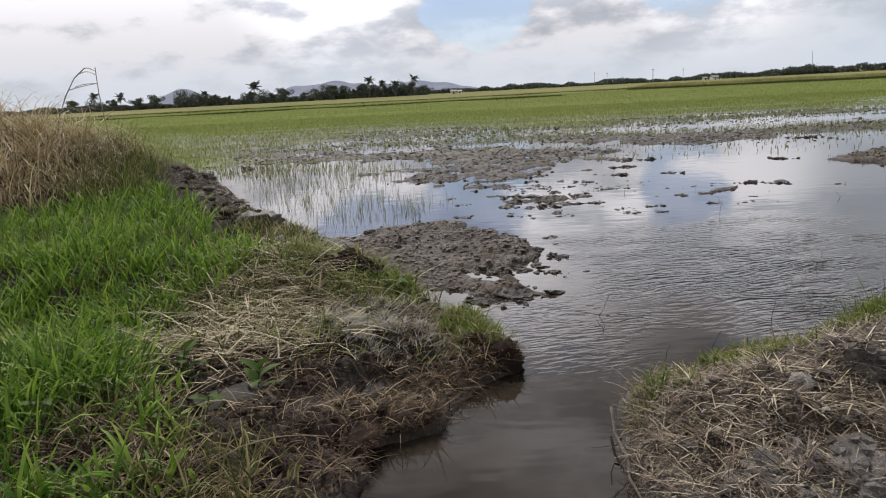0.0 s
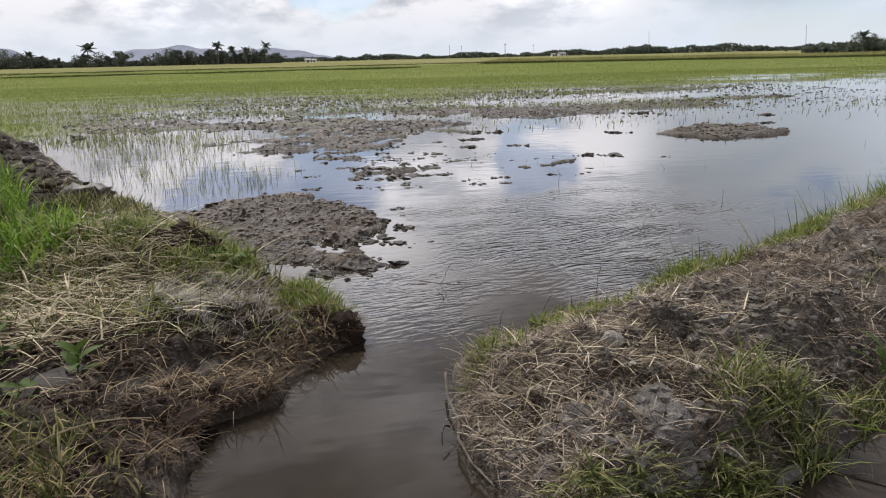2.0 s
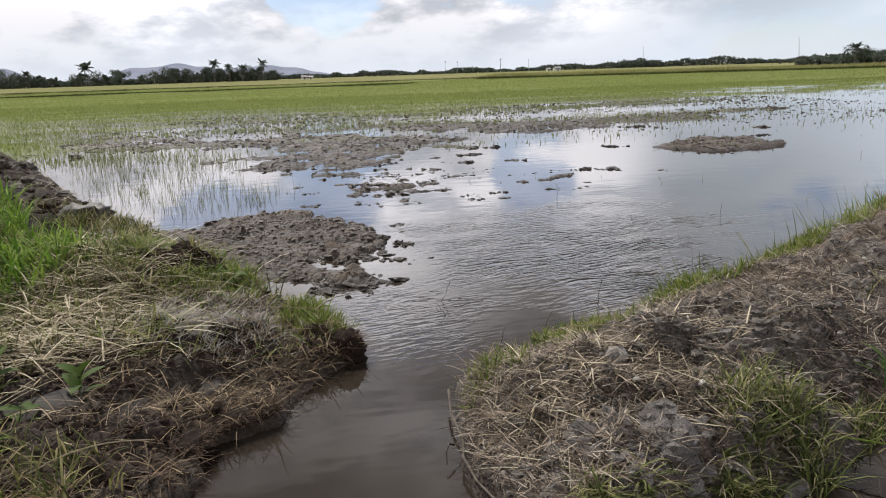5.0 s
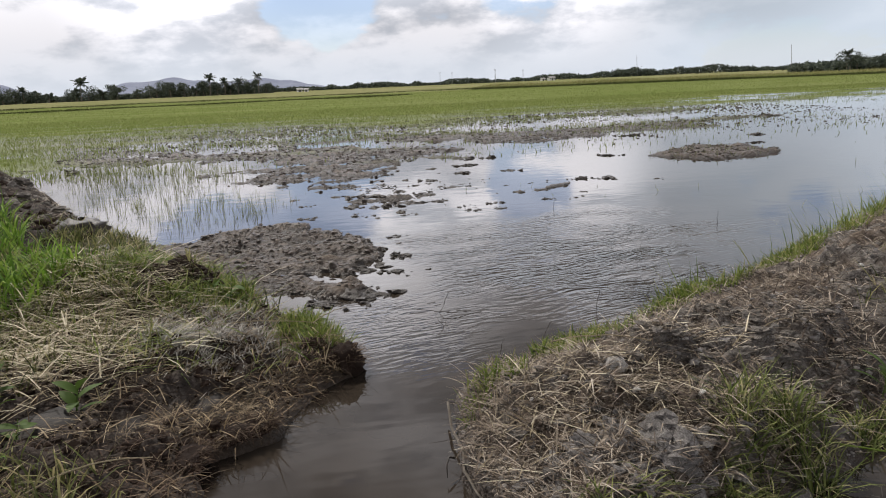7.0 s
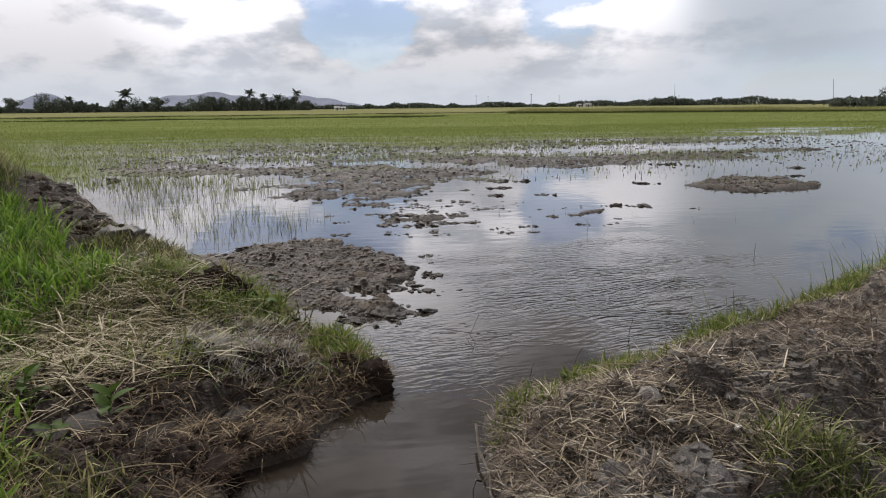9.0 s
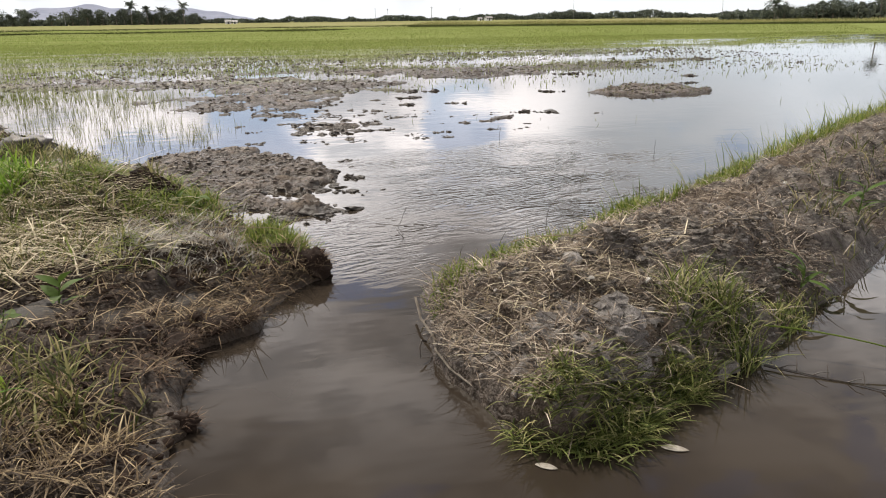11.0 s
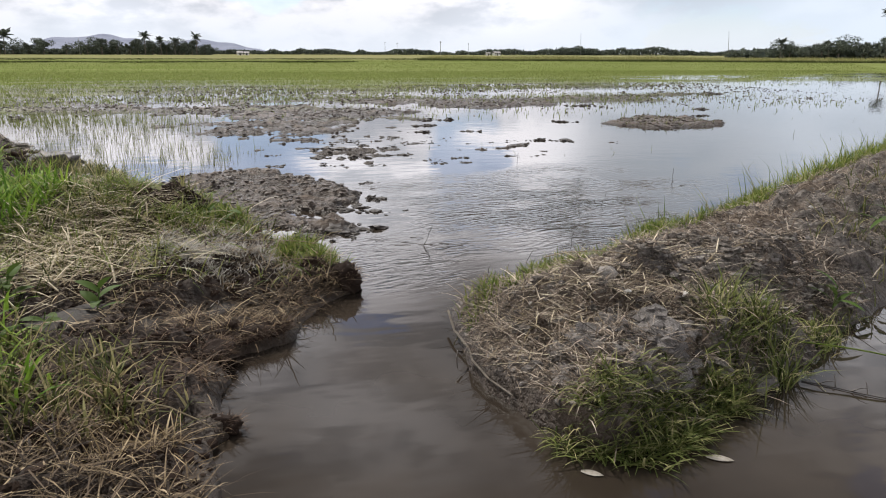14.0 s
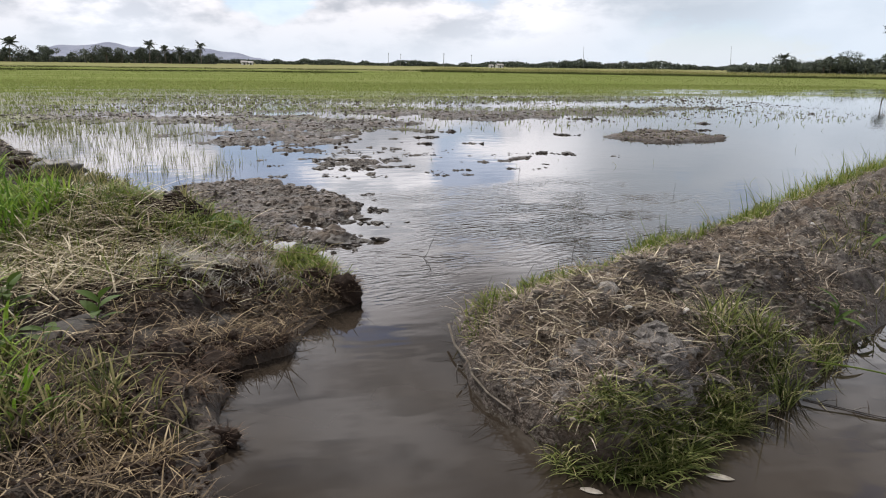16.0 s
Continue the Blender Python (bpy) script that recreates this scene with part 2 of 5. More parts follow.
def water_material():
    m, n = material("muddy_water")
    pos = n("ShaderNodeTexCoord").outputs["Object"]

    def blob(cx, cy, rx, ry):
        v = n("ShaderNodeVectorMath", {"operation": "SUBTRACT"}, i0=pos, i1=(cx, cy, 0)).outputs[0]
        v = n.stretch(v, (1 / rx, 1 / ry, 0))
        ln = n("ShaderNodeVectorMath", {"operation": "LENGTH"}, i0=v).outputs["Value"]
        return n.smooth(ln, 1.0, 0.15)

    current = n.math("ADD", n.math("ADD", n.math("MULTIPLY", blob(2.6, 6.1, 1.7, 2.1), 1.3), n.math("MULTIPLY", blob(3.6, 7.6, 2.6, 2.2), 0.30)), n.math("ADD", n.math("MULTIPLY", blob(0.75, 4.9, 1.1, 1.3), 0.14), n.math("MULTIPLY", blob(1.5, 7.6, 1.4, 1.6), 0.16)))
    warp = n.stretch(n("ShaderNodeTexNoise", Vector=pos, Scale=0.8, Detail=2.0).outputs[1], (0.3, 0.3, 0))
    bent = n("ShaderNodeVectorMath", {"operation": "ADD"}, i0=pos, i1=warp).outputs[0]
    turned = n("ShaderNodeVectorRotate", Vector=bent, Angle=radians(-14)).outputs[0]
    waves = n.noise(n.stretch(turned, (3.4, 11.0, 1.0)), 1.0, 2.0, 0.45)
    waves = n.math("MULTIPLY", n.math("ABSOLUTE", n.math("SUBTRACT", waves, 0.5)), -1.6)      # sharp crests, round troughs
    small = n.noise(n.stretch(turned, (9.0, 26.0, 1.0)), 1.0, 2.0, 0.5)
    gusts = n.smooth(n.noise(n.stretch(pos, (0.7, 1.1, 1.0)), 1.3, 2.0), 0.36, 0.62)
    current = n.math("MULTIPLY", current, n.math("ADD", 0.10, n.math("MULTIPLY", gusts, 0.95)))
    calm = n.noise(n.stretch(pos, (1.0, 2.2, 1.0)), 1.6, 2.0)
    h = n.math("ADD", n.math("MULTIPLY", current, n.math("ADD", waves, n.math("MULTIPLY", small, 0.30))), n.math("MULTIPLY", calm, 0.03))
    tint = n.mix(n.smooth(n.noise(pos, 1.1, 3.0), 0.35, 0.65), (0.030, 0.0235, 0.018), (0.045, 0.036, 0.028))
    b = finish(n, tint, 0.02, h, 0.075, 1.0, spec=0.5)
    b.inputs["IOR"].default_value = 1.36
    return m


def rough_material(name, dark, light, scale=20.0, rough=0.85, spec=0.3, dist=0.01, spread=0.0):
    m, n = material(name)
    pos = n("ShaderNodeTexCoord").outputs["Object"]
    a, b = n.noise(pos, scale, 6.0, 0.65), n.noise(pos, scale * 5, 3.0)
    v = n.math("ADD", n.math("MULTIPLY", a, 0.7), n.math("MULTIPLY", b, 0.3))
    col = n.mix(n.smooth(v, 0.35, 0.65), dark, light)
    if spread:
        rnd = n("ShaderNodeObjectInfo").outputs["Random"]
        col = n.mix(n.math("MULTIPLY", rnd, spread), col, dark)
    finish(n, col, rough, v, dist, 0.8, spec=spec)
    return m


SOIL, WATER = ground_material(), water_material()
CLAY = rough_material("dried_clay", (0.085, 0.072, 0.061), (0.27, 0.248, 0.222), 22.0, spread=0.4)
CRACKED = rough_material("cracked_clay", (0.085, 0.076, 0.070), (0.33, 0.308, 0.288), 16.0, spread=0.5)
PALE_CLAY = rough_material("pale_clay", (0.24, 0.22, 0.20), (0.46, 0.44, 0.41), 18.0)
DARK_MUD = rough_material("wet_mud", (0.022, 0.017, 0.014), (0.060, 0.046, 0.036), 16.0, 0.5, 0.5, spread=0.3)
SLICK = rough_material("slick_mud", (0.020, 0.017, 0.015), (0.052, 0.044, 0.039), 9.0, 0.62, 0.2, 0.008)
SHELL = rough_material("bleached_shell", (0.55, 0.52, 0.47), (0.80, 0.78, 0.74), 30.0, 0.4, 0.5, 0.002)
BARK = rough_material("bark", (0.09, 0.075, 0.06), (0.20, 0.175, 0.145), 6.0)
STICK = rough_material("weathered_stick", (0.16, 0.13, 0.10), (0.34, 0.30, 0.25), 40.0, dist=0.003)
CONCRETE = rough_material("weathered_pole", (0.24, 0.24, 0.24), (0.38, 0.38, 0.37), 3.0)
PLASTER = rough_material("white_plaster", (0.66, 0.65, 0.62), (0.82, 0.81, 0.79), 1.2)
TIN = rough_material("tin_roof", (0.26, 0.25, 0.25), (0.42, 0.40, 0.39), 1.5, 0.5)
DARK = rough_material("dark_opening", (0.02, 0.02, 0.022), (0.04, 0.04, 0.042), 2.0, 0.4)
# distance haze is painted into the hills' colour: pale blue grey
HILL = rough_material("haze_tinted_hillside", (0.230, 0.250, 0.325), (0.305, 0.330, 0.41), 0.012, 0.95, 0.0, 2.0)
GREEN = leafy("lush_grass", [(0.15, (0.052, 0.118, 0.014)), (0.5, (0.150, 0.272, 0.030)), (0.85, (0.300, 0.415, 0.070))], bias=1.1)
FRINGE = leafy("bank_grass", [(0.15, (0.080, 0.125, 0.020)), (0.45, (0.165, 0.225, 0.040)), (0.72, (0.260, 0.295, 0.075)), (0.9, (0.40, 0.36, 0.17))], bias=1.0)
FOOT = leafy("foot_grass", [(0.15, (0.035, 0.050, 0.014)), (0.42, (0.120, 0.152, 0.040)), (0.66, (0.245, 0.270, 0.088)), (0.85, (0.46, 0.41, 0.22))])
OLIVE = leafy("olive_grass", [(0.15, (0.050, 0.062, 0.018)), (0.42, (0.118, 0.136, 0.040)), (0.65, (0.225, 0.222, 0.082)), (0.85, (0.42, 0.36, 0.19))], bias=1.15)
STRAW = leafy("pale_straw", [(0.12, (0.13, 0.098, 0.060)), (0.38, (0.36, 0.30, 0.195)), (0.80, (0.74, 0.67, 0.50))], 0.6, 0.15, bias=1.15)
STRAW_GREY = leafy("bleached_grass", [(0.1, (0.12, 0.105, 0.09)), (0.5, (0.30, 0.28, 0.25)), (0.9, (0.52, 0.50, 0.46))], 0.7, 0.1, bias=1.0)
TAN_STRAW = leafy("tan_straw", [(0.15, (0.055, 0.036, 0.019)), (0.45, (0.190, 0.135, 0.068)), (0.88, (0.52, 0.41, 0.25))], 0.6, 0.15, bias=1.35)
OLD_STRAW = leafy("old_straw", [(0.15, (0.036, 0.027, 0.021)), (0.45, (0.135, 0.102, 0.076)), (0.70, (0.33, 0.272, 0.210)), (0.92, (0.62, 0.555, 0.46))], 0.65, 0.1, bias=1.12)
MUD_STRAW = leafy("muddy_straw", [(0.15, (0.028, 0.019, 0.013)), (0.45, (0.100, 0.070, 0.043)), (0.70, (0.255, 0.188, 0.112)), (0.90, (0.56, 0.455, 0.30))], 0.65, 0.1, bias=1.15)
ROOT = leafy("root_fibre", [(0.12, (0.022, 0.012, 0.008)), (0.5, (0.072, 0.044, 0.029)), (0.75, (0.13, 0.086, 0.056)), (0.92, (0.30, 0.225, 0.15))], 0.7, 0.05)
RICE = leafy("young_rice", [(0.1, (0.160, 0.205, 0.052)), (0.5, (0.200, 0.238, 0.072)), (0.9, (0.250, 0.270, 0.110))], 0.8, 0.55, 0.0)
SEEDLING = leafy("drowned_seedling", [(0.1, (0.100, 0.115, 0.042)), (0.5, (0.205, 0.228, 0.088)), (0.9, (0.33, 0.335, 0.165))])
DRY_GRASS = leafy("dry_grass", [(0.12, (0.17, 0.125, 0.068)), (0.45, (0.44, 0.35, 0.20)), (0.88, (0.74, 0.635, 0.42))], 0.6, 0.2)
# horizon leaves and fronds: greens paled towards blue to paint in distance haze
FOLIAGE = leafy("hazed_far_foliage", [(0.1, (0.066, 0.080, 0.070)), (0.5, (0.098, 0.116, 0.092)), (0.9, (0.150, 0.168, 0.125))], 0.7, 0.2, 0.05)
FROND = leafy("palm_frond", [(0.1, (0.060, 0.072, 0.062)), (0.9, (0.115, 0.132, 0.100))], 0.5, 0.15)
BORDER = leafy("border_grass", [(0.1, (0.20, 0.205, 0.075)), (0.5, (0.32, 0.31, 0.135)), (0.9, (0.46, 0.43, 0.22))], 0.8, 0.5, 0.0)
DIKE = leafy("dike_grass", [(0.1, (0.060, 0.074, 0.028)), (0.9, (0.125, 0.135, 0.055))], 0.8, 0.1, 0.0)
LEAF = leafy("broad_leaf", [(0.1, (0.052, 0.095, 0.018)), (0.9, (0.12, 0.175, 0.042))], 0.6, 0.25)
DEAD_LEAF = rough_material("bleached_leaf", (0.20, 0.18, 0.15), (0.36, 0.33, 0.29), 25.0, 0.6, 0.3, 0.001)



def crumb_material(name, dark, light, rough, spec=0.3):
    m, n = material(name)
    rnd = n("ShaderNodeNewGeometry").outputs["Random Per Island"]
    pos = n("ShaderNodeTexCoord").outputs["Object"]
    a = n.noise(pos, 60.0, 5.0, 0.65)
    finish(n, n.mix(n.math("ADD", n.math("MULTIPLY", rnd, 0.6), n.math("MULTIPLY", a, 0.4)), dark, light), rough, a, 0.008, 0.8, spec=spec)
    return m


CRUMB = crumb_material("clay_crumb", (0.030, 0.025, 0.022), (0.36, 0.333, 0.308), 0.9)
LOAM = crumb_material("loam_crumb", (0.009, 0.006, 0.005), (0.058, 0.038, 0.028), 0.85, 0.12)
MUDDY = crumb_material("mud_crumb", (0.016, 0.012, 0.009), (0.125, 0.095, 0.074), 0.45)

# ---- arithmetic of the ground ----
rng = np.random.default_rng(7)
TABLE = np.random.default_rng(11).random((256, 256))


def value(x, y, s):
    """Smooth value noise of wavelength s, 0 to 1."""
    x, y = np.asarray(x) / s + 1000.0, np.asarray(y) / s + 1000.0
    i, j = np.floor(x).astype(int), np.floor(y).astype(int)
    u, v = x - i, y - j
    u, v = u * u * (3 - 2 * u), v * v * (3 - 2 * v)
    t = lambda p, q: TABLE[p & 255, q & 255]
    return (t(i, j) * (1 - u) + t(i + 1, j) * u) * (1 - v) + (t(i, j + 1) * (1 - u) + t(i + 1, j + 1) * u) * v


def cloudy(x, y, s, octaves=3):
    """Sum of octaves, about -1 to 1."""
    total, amp = 0.0, 0.5
    for k in range(octaves):
        total = total + amp * (2 * value(x * 1.0 + 17.3 * k, y + 9.1 * k, s / 2 ** k) - 1)
        amp *= 0.5
    return total


def step(v, lo, hi):
    t = np.clip((v - lo) / (hi - lo), 0, 1)
    return t * t * (3 - 2 * t)


def inside(x, y, ring):
    """Signed distance to a closed ring of corners; positive inside."""
    x, y = np.asarray(x, float), np.asarray(y, float)
    best, odd = np.full(x.shape, 1e9), np.zeros(x.shape, bool)
    for (ax, ay), (bx, by) in zip(ring, ring[1:] + ring[:1]):
        ex, ey = bx - ax, by - ay
        t = np.clip(((x - ax) * ex + (y - ay) * ey) / (ex * ex + ey * ey), 0, 1)
        best = np.minimum(best, np.hypot(x - ax - t * ex, y - ay - t * ey))
        if ay != by:
            odd ^= ((ay > y) != (by > y)) & (x < ex * (y - ay) / ey + ax)
    return np.where(odd, best, -best)


# outlines at the waterline
LEFT_BANK = [(5, -4), (5, 0.3), (0.2, 0.6), (-0.57, 1.2), (-0.57, 1.85), (-0.58, 2.15), (-0.53, 2.29), (-0.60, 2.44), (-0.58, 2.62), (-0.54, 2.82), (-0.62, 3.06),
             (-0.42, 3.14), (-0.20, 3.31), (-0.14, 3.58), (-0.03, 3.78), (0.07, 3.92), (0.24, 4.06), (0.29, 4.25), (0.20, 4.5), (-0.05, 5.0), (-0.35, 5.35), (-0.62, 5.9),
             (-0.9, 6.6), (-1.4, 7.4), (-2.05, 8.3), (-2.9, 9.9), (-5.4, 15.2), (-9.9, 24), (-20, 44), (-36, 75), (-42, 74), (-17, 26), (-12, 10), (-10, -4)]
RIGHT_BANK = [(0.74, 3.42), (0.70, 3.05), (0.63, 2.62), (0.64, 2.40), (0.69, 2.2), (0.77, 1.95), (0.86, 1.73), (1.03, 1.69), (1.29, 1.77), (1.6, 1.90), (2.1, 2.12),
              (2.48, 2.30), (2.86, 2.58), (3.6, 2.90), (5.4, 4.1), (9, 6.6), (16, 11.4), (40, 28), (41, 30), (16.5, 13.4), (9.3, 9.0), (7.1, 7.5), (5.3, 6.3), (3.7, 5.2),
              (2.8, 4.7), (2.0, 4.25), (1.5, 3.98), (1.0, 3.78), (0.78, 3.64)]
NEAR_FLAT = [(-0.6, 6.0), (-0.30, 6.05), (-0.03, 5.70), (0.15, 5.60), (0.42, 5.80), (0.50, 6.05), (0.20, 6.28), (-0.10, 6.42), (0.0, 6.62), (0.30, 6.66), (0.52, 6.85), (0.70, 7.35),
             (0.47, 8.2), (0.36, 8.75), (-0.30, 9.45), (-0.85, 9.3), (-1.4, 8.75), (-2.3, 8.7), (-1.6, 7.0)]
MID_FLAT = [(-1.9, 14.0), (-1.0, 14.25), (-0.2, 14.6), (0.75, 13.9), (1.1, 12.7), (1.35, 12.1), (1.75, 12.9), (1.9, 14.6), (2.6, 16.2), (3.5, 18.1), (3.9, 19.7), (3.0, 21.5),
            (0.8, 22.0), (-2.0, 23.0), (-4.7, 23.8), (-6.8, 22.6), (-5.5, 20.7), (-3.4, 20.6), (-0.9, 19.2), (-0.6, 17.2), (-1.0, 15.6)]
FAR_FLAT = [(2.6, 23.4), (4.5, 21.5), (6.25, 19.7), (8.8, 20.4), (9.6, 24.2), (6.5, 24.4), (3.4, 25.2)]
BAND = [(8.5, 23.0), (12, 23.4), (18, 26.0), (19, 27.4), (12, 25.4), (8.8, 25.2)]
STRIP = [(-7.0, 21.3), (-5.2, 20.5), (-2.6, 20.7), (-0.5, 19.8), (0.6, 20.6), (-1.5, 21.7), (-4.5, 22.5), (-7.0, 22.8)]
ISLAND = [(7.5, 15.2), (7.6, 14.5), (8.3, 13.75), (9.6, 13.65), (10.4, 14.2), (10.6, 14.9), (10.7, 15.9), (9.4, 16.3)]
DIKES = [((-160, 96), (-47, 110), 0.24), ((-47, 110), (16, 114), 0.24), ((16, 114), (70, 119), 0.2), ((-190, 140), (-64, 149), 0.3),
         ((-64, 149), (40, 160), 0.3), ((40, 160), (110, 119), 0.55), ((110, 119), (330, -10), 0.55)]


def along(x, y, a, b):
    ex, ey = b[0] - a[0], b[1] - a[1]
    t = np.clip(((x - a[0]) * ex + (y - a[1]) * ey) / (ex * ex + ey * ey), 0, 1)
    return np.hypot(x - a[0] - t * ex, y - a[1] - t * ey)


def rice_cover(x, y):
    """How thickly the young rice stands, 0 to 1."""
    edge = 23 + 18 * step(x, 6, 30) - 8 * step(-x, 3, 12)
    streak = cloudy(x * 0.22, y, 4.0, 4) * 20 + cloudy(x * 0.35 + 60, y, 1.7, 3) * 16
    by_bank = 22 * np.exp(-(np.minimum(inside(x, y, LEFT_BANK), 0) / 3.0) ** 2) * step(y, 14.5, 18)
    return step(y + streak + by_bank, edge - 10, edge + 18)


def height(x, y):
    x, y = np.asarray(x, float), np.asarray(y, float)
    wob = 0.065 * cloudy(x, y, 0.30, 3)
    lump = np.abs(cloudy(x, y, 0.46, 3)) * 2.4 + 0.5 * np.abs(cloudy(x + 31, y + 7, 0.2, 2)) * 2.0 - 0.45
    grain = np.abs(cloudy(x + 40, y, 0.13, 2)) * 2.4 - 0.5
    h = np.full(x.shape, -0.14) + 0.02 * cloudy(x, y, 1.4, 2)
    # mud flats
    for ring, top, blur in ((NEAR_FLAT, 0.045, 0.14), (MID_FLAT, 0.022, 0.9), (FAR_FLAT, 0.022, 0.9), (BAND, 0.02, 0.8), (STRIP, 0.035, 0.45), (ISLAND, 0.045, 0.4)):
        d = inside(x, y, ring) + (0.32 if blur < 0.5 else 1.2) * cloudy(x * (1.0 if blur < 0.5 else 0.7), y, 0.8 if blur < 0.5 else 1.9, 4)
        d = d + (0.30 if blur < 0.3 else 0.14) * cloudy(x + 3, y * 1.3, 0.3, 3) + (0.0 if blur < 0.5 else 1.5 * cloudy(x * 0.5 + 11, y, 1.0, 4) + 1.0 * cloudy(x * 0.5 + 71, y, 0.45, 2) + 0.05)
        m = -0.10 + (0.10 + top) * step(d, -blur, blur * 0.6) + (0.085 * cloudy(x * 0.8 + 2, y * 1.3, 0.42, 4) + 0.05 * cloudy(x + 8, y, 0.13, 2) + 0.015 * grain) * step(d, -blur, 0.0)
        h = np.maximum(h, m)
    # scattered lumps in the shallows
    zone = np.exp(-((x - 2.0) / 2.6) ** 2 - ((y - 12.6) / 3.6) ** 2) + 0.8 * np.exp(-((x - 5.0) / 1.2) ** 2 - ((y - 12.0) / 1.0) ** 2)
    zone = zone + 0.5 * step(y, 18, 24) * step(60 - y, 0, 20)
    spots = 0.95 * cloudy(x * 0.6 + 5, y, 0.36, 3) + 0.40 * cloudy(x * 0.7, y, 2.2, 2)
    h = np.maximum(h, -0.08 + 0.096 * step(spots + 0.30 * np.minimum(zone, 1), 0.52, 0.70) * step(zone, 0.05, 0.3) + 0.012 * grain)
    # young rice and the fields behind
    cover = rice_cover(x, y)
    h = np.maximum(h, -0.07 + 0.030 * cover + 0.060 * step(y - 12 * step(x, 6, 30) + 22 * cloudy(x * 0.22, y, 4.0, 4) + 26 * cloudy(x * 0.3 + 20, y, 1.9, 4), 2, 27) * step(y, 16, 24) + 0.030 * step(y, 55, 80) + 0.02 * cloudy(x * 0.5, y, 1.3, 2) * step(120 - y, 0, 60))
    strip = np.exp(-(np.minimum(inside(x, y, LEFT_BANK), 0) / 2.2) ** 2) * step(y, 15, 19)
    h = np.maximum(h, -0.07 + strip * (0.085 + 0.05 * cloudy(x * 0.5, y, 1.1, 3)))
    for a, b, top in DIKES:
        h = np.maximum(h, (top + 0.3) * np.exp(-(along(x, y, a, b) / (1.1 if top < 0.5 else 2.8)) ** 2) - 0.3)
    # left bank: a cut edge a hand high, then a lumpy rise
    d = inside(x, y, LEFT_BANK) + wob * step(y, 0, 2) * (1 - 0.5 * step(y, 3.3, 3.6) * step(5.0 - y, 0, 0.4))
    top = 0.24 + 0.22 * step(y, 4.3, 5.6) - 0.05 * step(3.0 - y, 0, 1.0)
    top = top - 0.10 * step(x, -1.0, -0.3) * step(y, 2.8, 3.5) * step(5.3 - y, 0, 0.7)
    soft = 0.34 - 0.12 * step(y, 4.0, 4.3) * step(5.2 - y, 0, 0.6) + 0.18 * np.exp(-((y - 3.65) / 0.35) ** 2)
    lip = 0.055 * step(5.2 - y, 0, 0.6) * (0.5 + 0.9 * value(x, y, 0.28)) * (1 - 0.8 * np.exp(-((y - 3.65) / 0.25) ** 2))
    bank = lip * step(d, 0.0, 0.035) + (top - lip) * (1 - np.exp(-np.maximum(d, 0) / soft)) + (0.075 * lump + 0.040 * grain) * step(d, 0.02, 0.22 + 0.25 * np.exp(-((y - 3.7) / 0.4) ** 2)) + 0.05 * cloudy(x, y, 1.6, 2) * step(d, 0.2, 0.8)
    bank = bank + 0.05 * lump * step(d, 0.03, 0.2) * np.exp(-((x + 0.65) / 0.6) ** 2 - ((y - 3.3) / 1.0) ** 2)
    bank = bank + 1.10 * np.exp(-((x + 7.3) / 1.9) ** 2 - ((y - 11.0) / 2.0) ** 2)
    for cx, cy, r, deep in ((-1.36, 3.30, 0.20, 0.13), (-1.00, 3.38, 0.16, 0.12), (-0.66, 3.62, 0.16, 0.11), (-0.36, 3.72, 0.12, 0.07), (-2.3, 3.55, 0.13, 0.12), (-1.95, 2.45, 0.14, 0.10), (-0.95, 2.55, 0.14, 0.07), (-0.75, 2.25, 0.13, 0.06)):
        bank = bank - deep * np.exp(-(((x - cx) ** 2 + (y - cy) ** 2) / r ** 2) ** 1.5)
    for cx, cy, r, up in ((-0.98, 5.35, 0.26, 0.10), (-0.85, 4.15, 0.24, 0.05)):
        bank = bank + up * np.exp(-((x - cx) ** 2 + (y - cy) ** 2) / r ** 2)
    h = np.where(d > 0, np.maximum(bank, h), h)
    # right bank: crest along its ditch side, falling gently to the paddy, with a cut end
    d = inside(x, y, RIGHT_BANK) + 0.7 * wob
    v = (y - 2.6 - (x - 0.7) * 0.607) / 1.17
    soft = np.where(v < -0.1, 0.06 + 0.30 * step(x, 0.85, 1.35), 0.10)
    ridge = 0.44 - 0.32 * np.clip((v + 0.40) / 1.15, 0, 1) ** 0.9
    bank = ridge * (1 - np.exp(-np.maximum(d, 0) / soft))
    bank = np.minimum(bank, 0.12 + 0.33 * np.maximum(x - 0.66, 0)) - 0.02 + (0.110 * lump + 0.060 * grain) * step(d, 0.03, 0.25) * (1 - 0.5 * step(v, -0.1, 0.3))
    bank = bank - 0.40 * np.exp(-(((x - 2.52) / 0.19) ** 2 + ((y - 2.70) / 0.12) ** 2) ** 1.5) + 0.05 * np.exp(-(((x - 1.40) / 0.2) ** 2 + ((y - 2.16) / 0.14) ** 2))
    h = np.where(d > 0, np.maximum(bank, h), h)
    return h


def ruler(lo, hi, fine_lo, fine_hi, fine, grow, most):
    """Grid lines: fine between two marks, ever wider apart outside."""
    up, s = list(np.arange(fine_lo, fine_hi, fine)), fine
    v = up[-1]
    while v < hi:
        s = min(s * (1 + grow), most)
        v += s
        up.append(v)
    v, s, down = fine_lo, fine, []
    while v > lo:
        s = min(s * (1 + grow), most)
        v -= s
        down.append(v)
    return np.array(down[::-1] + up)


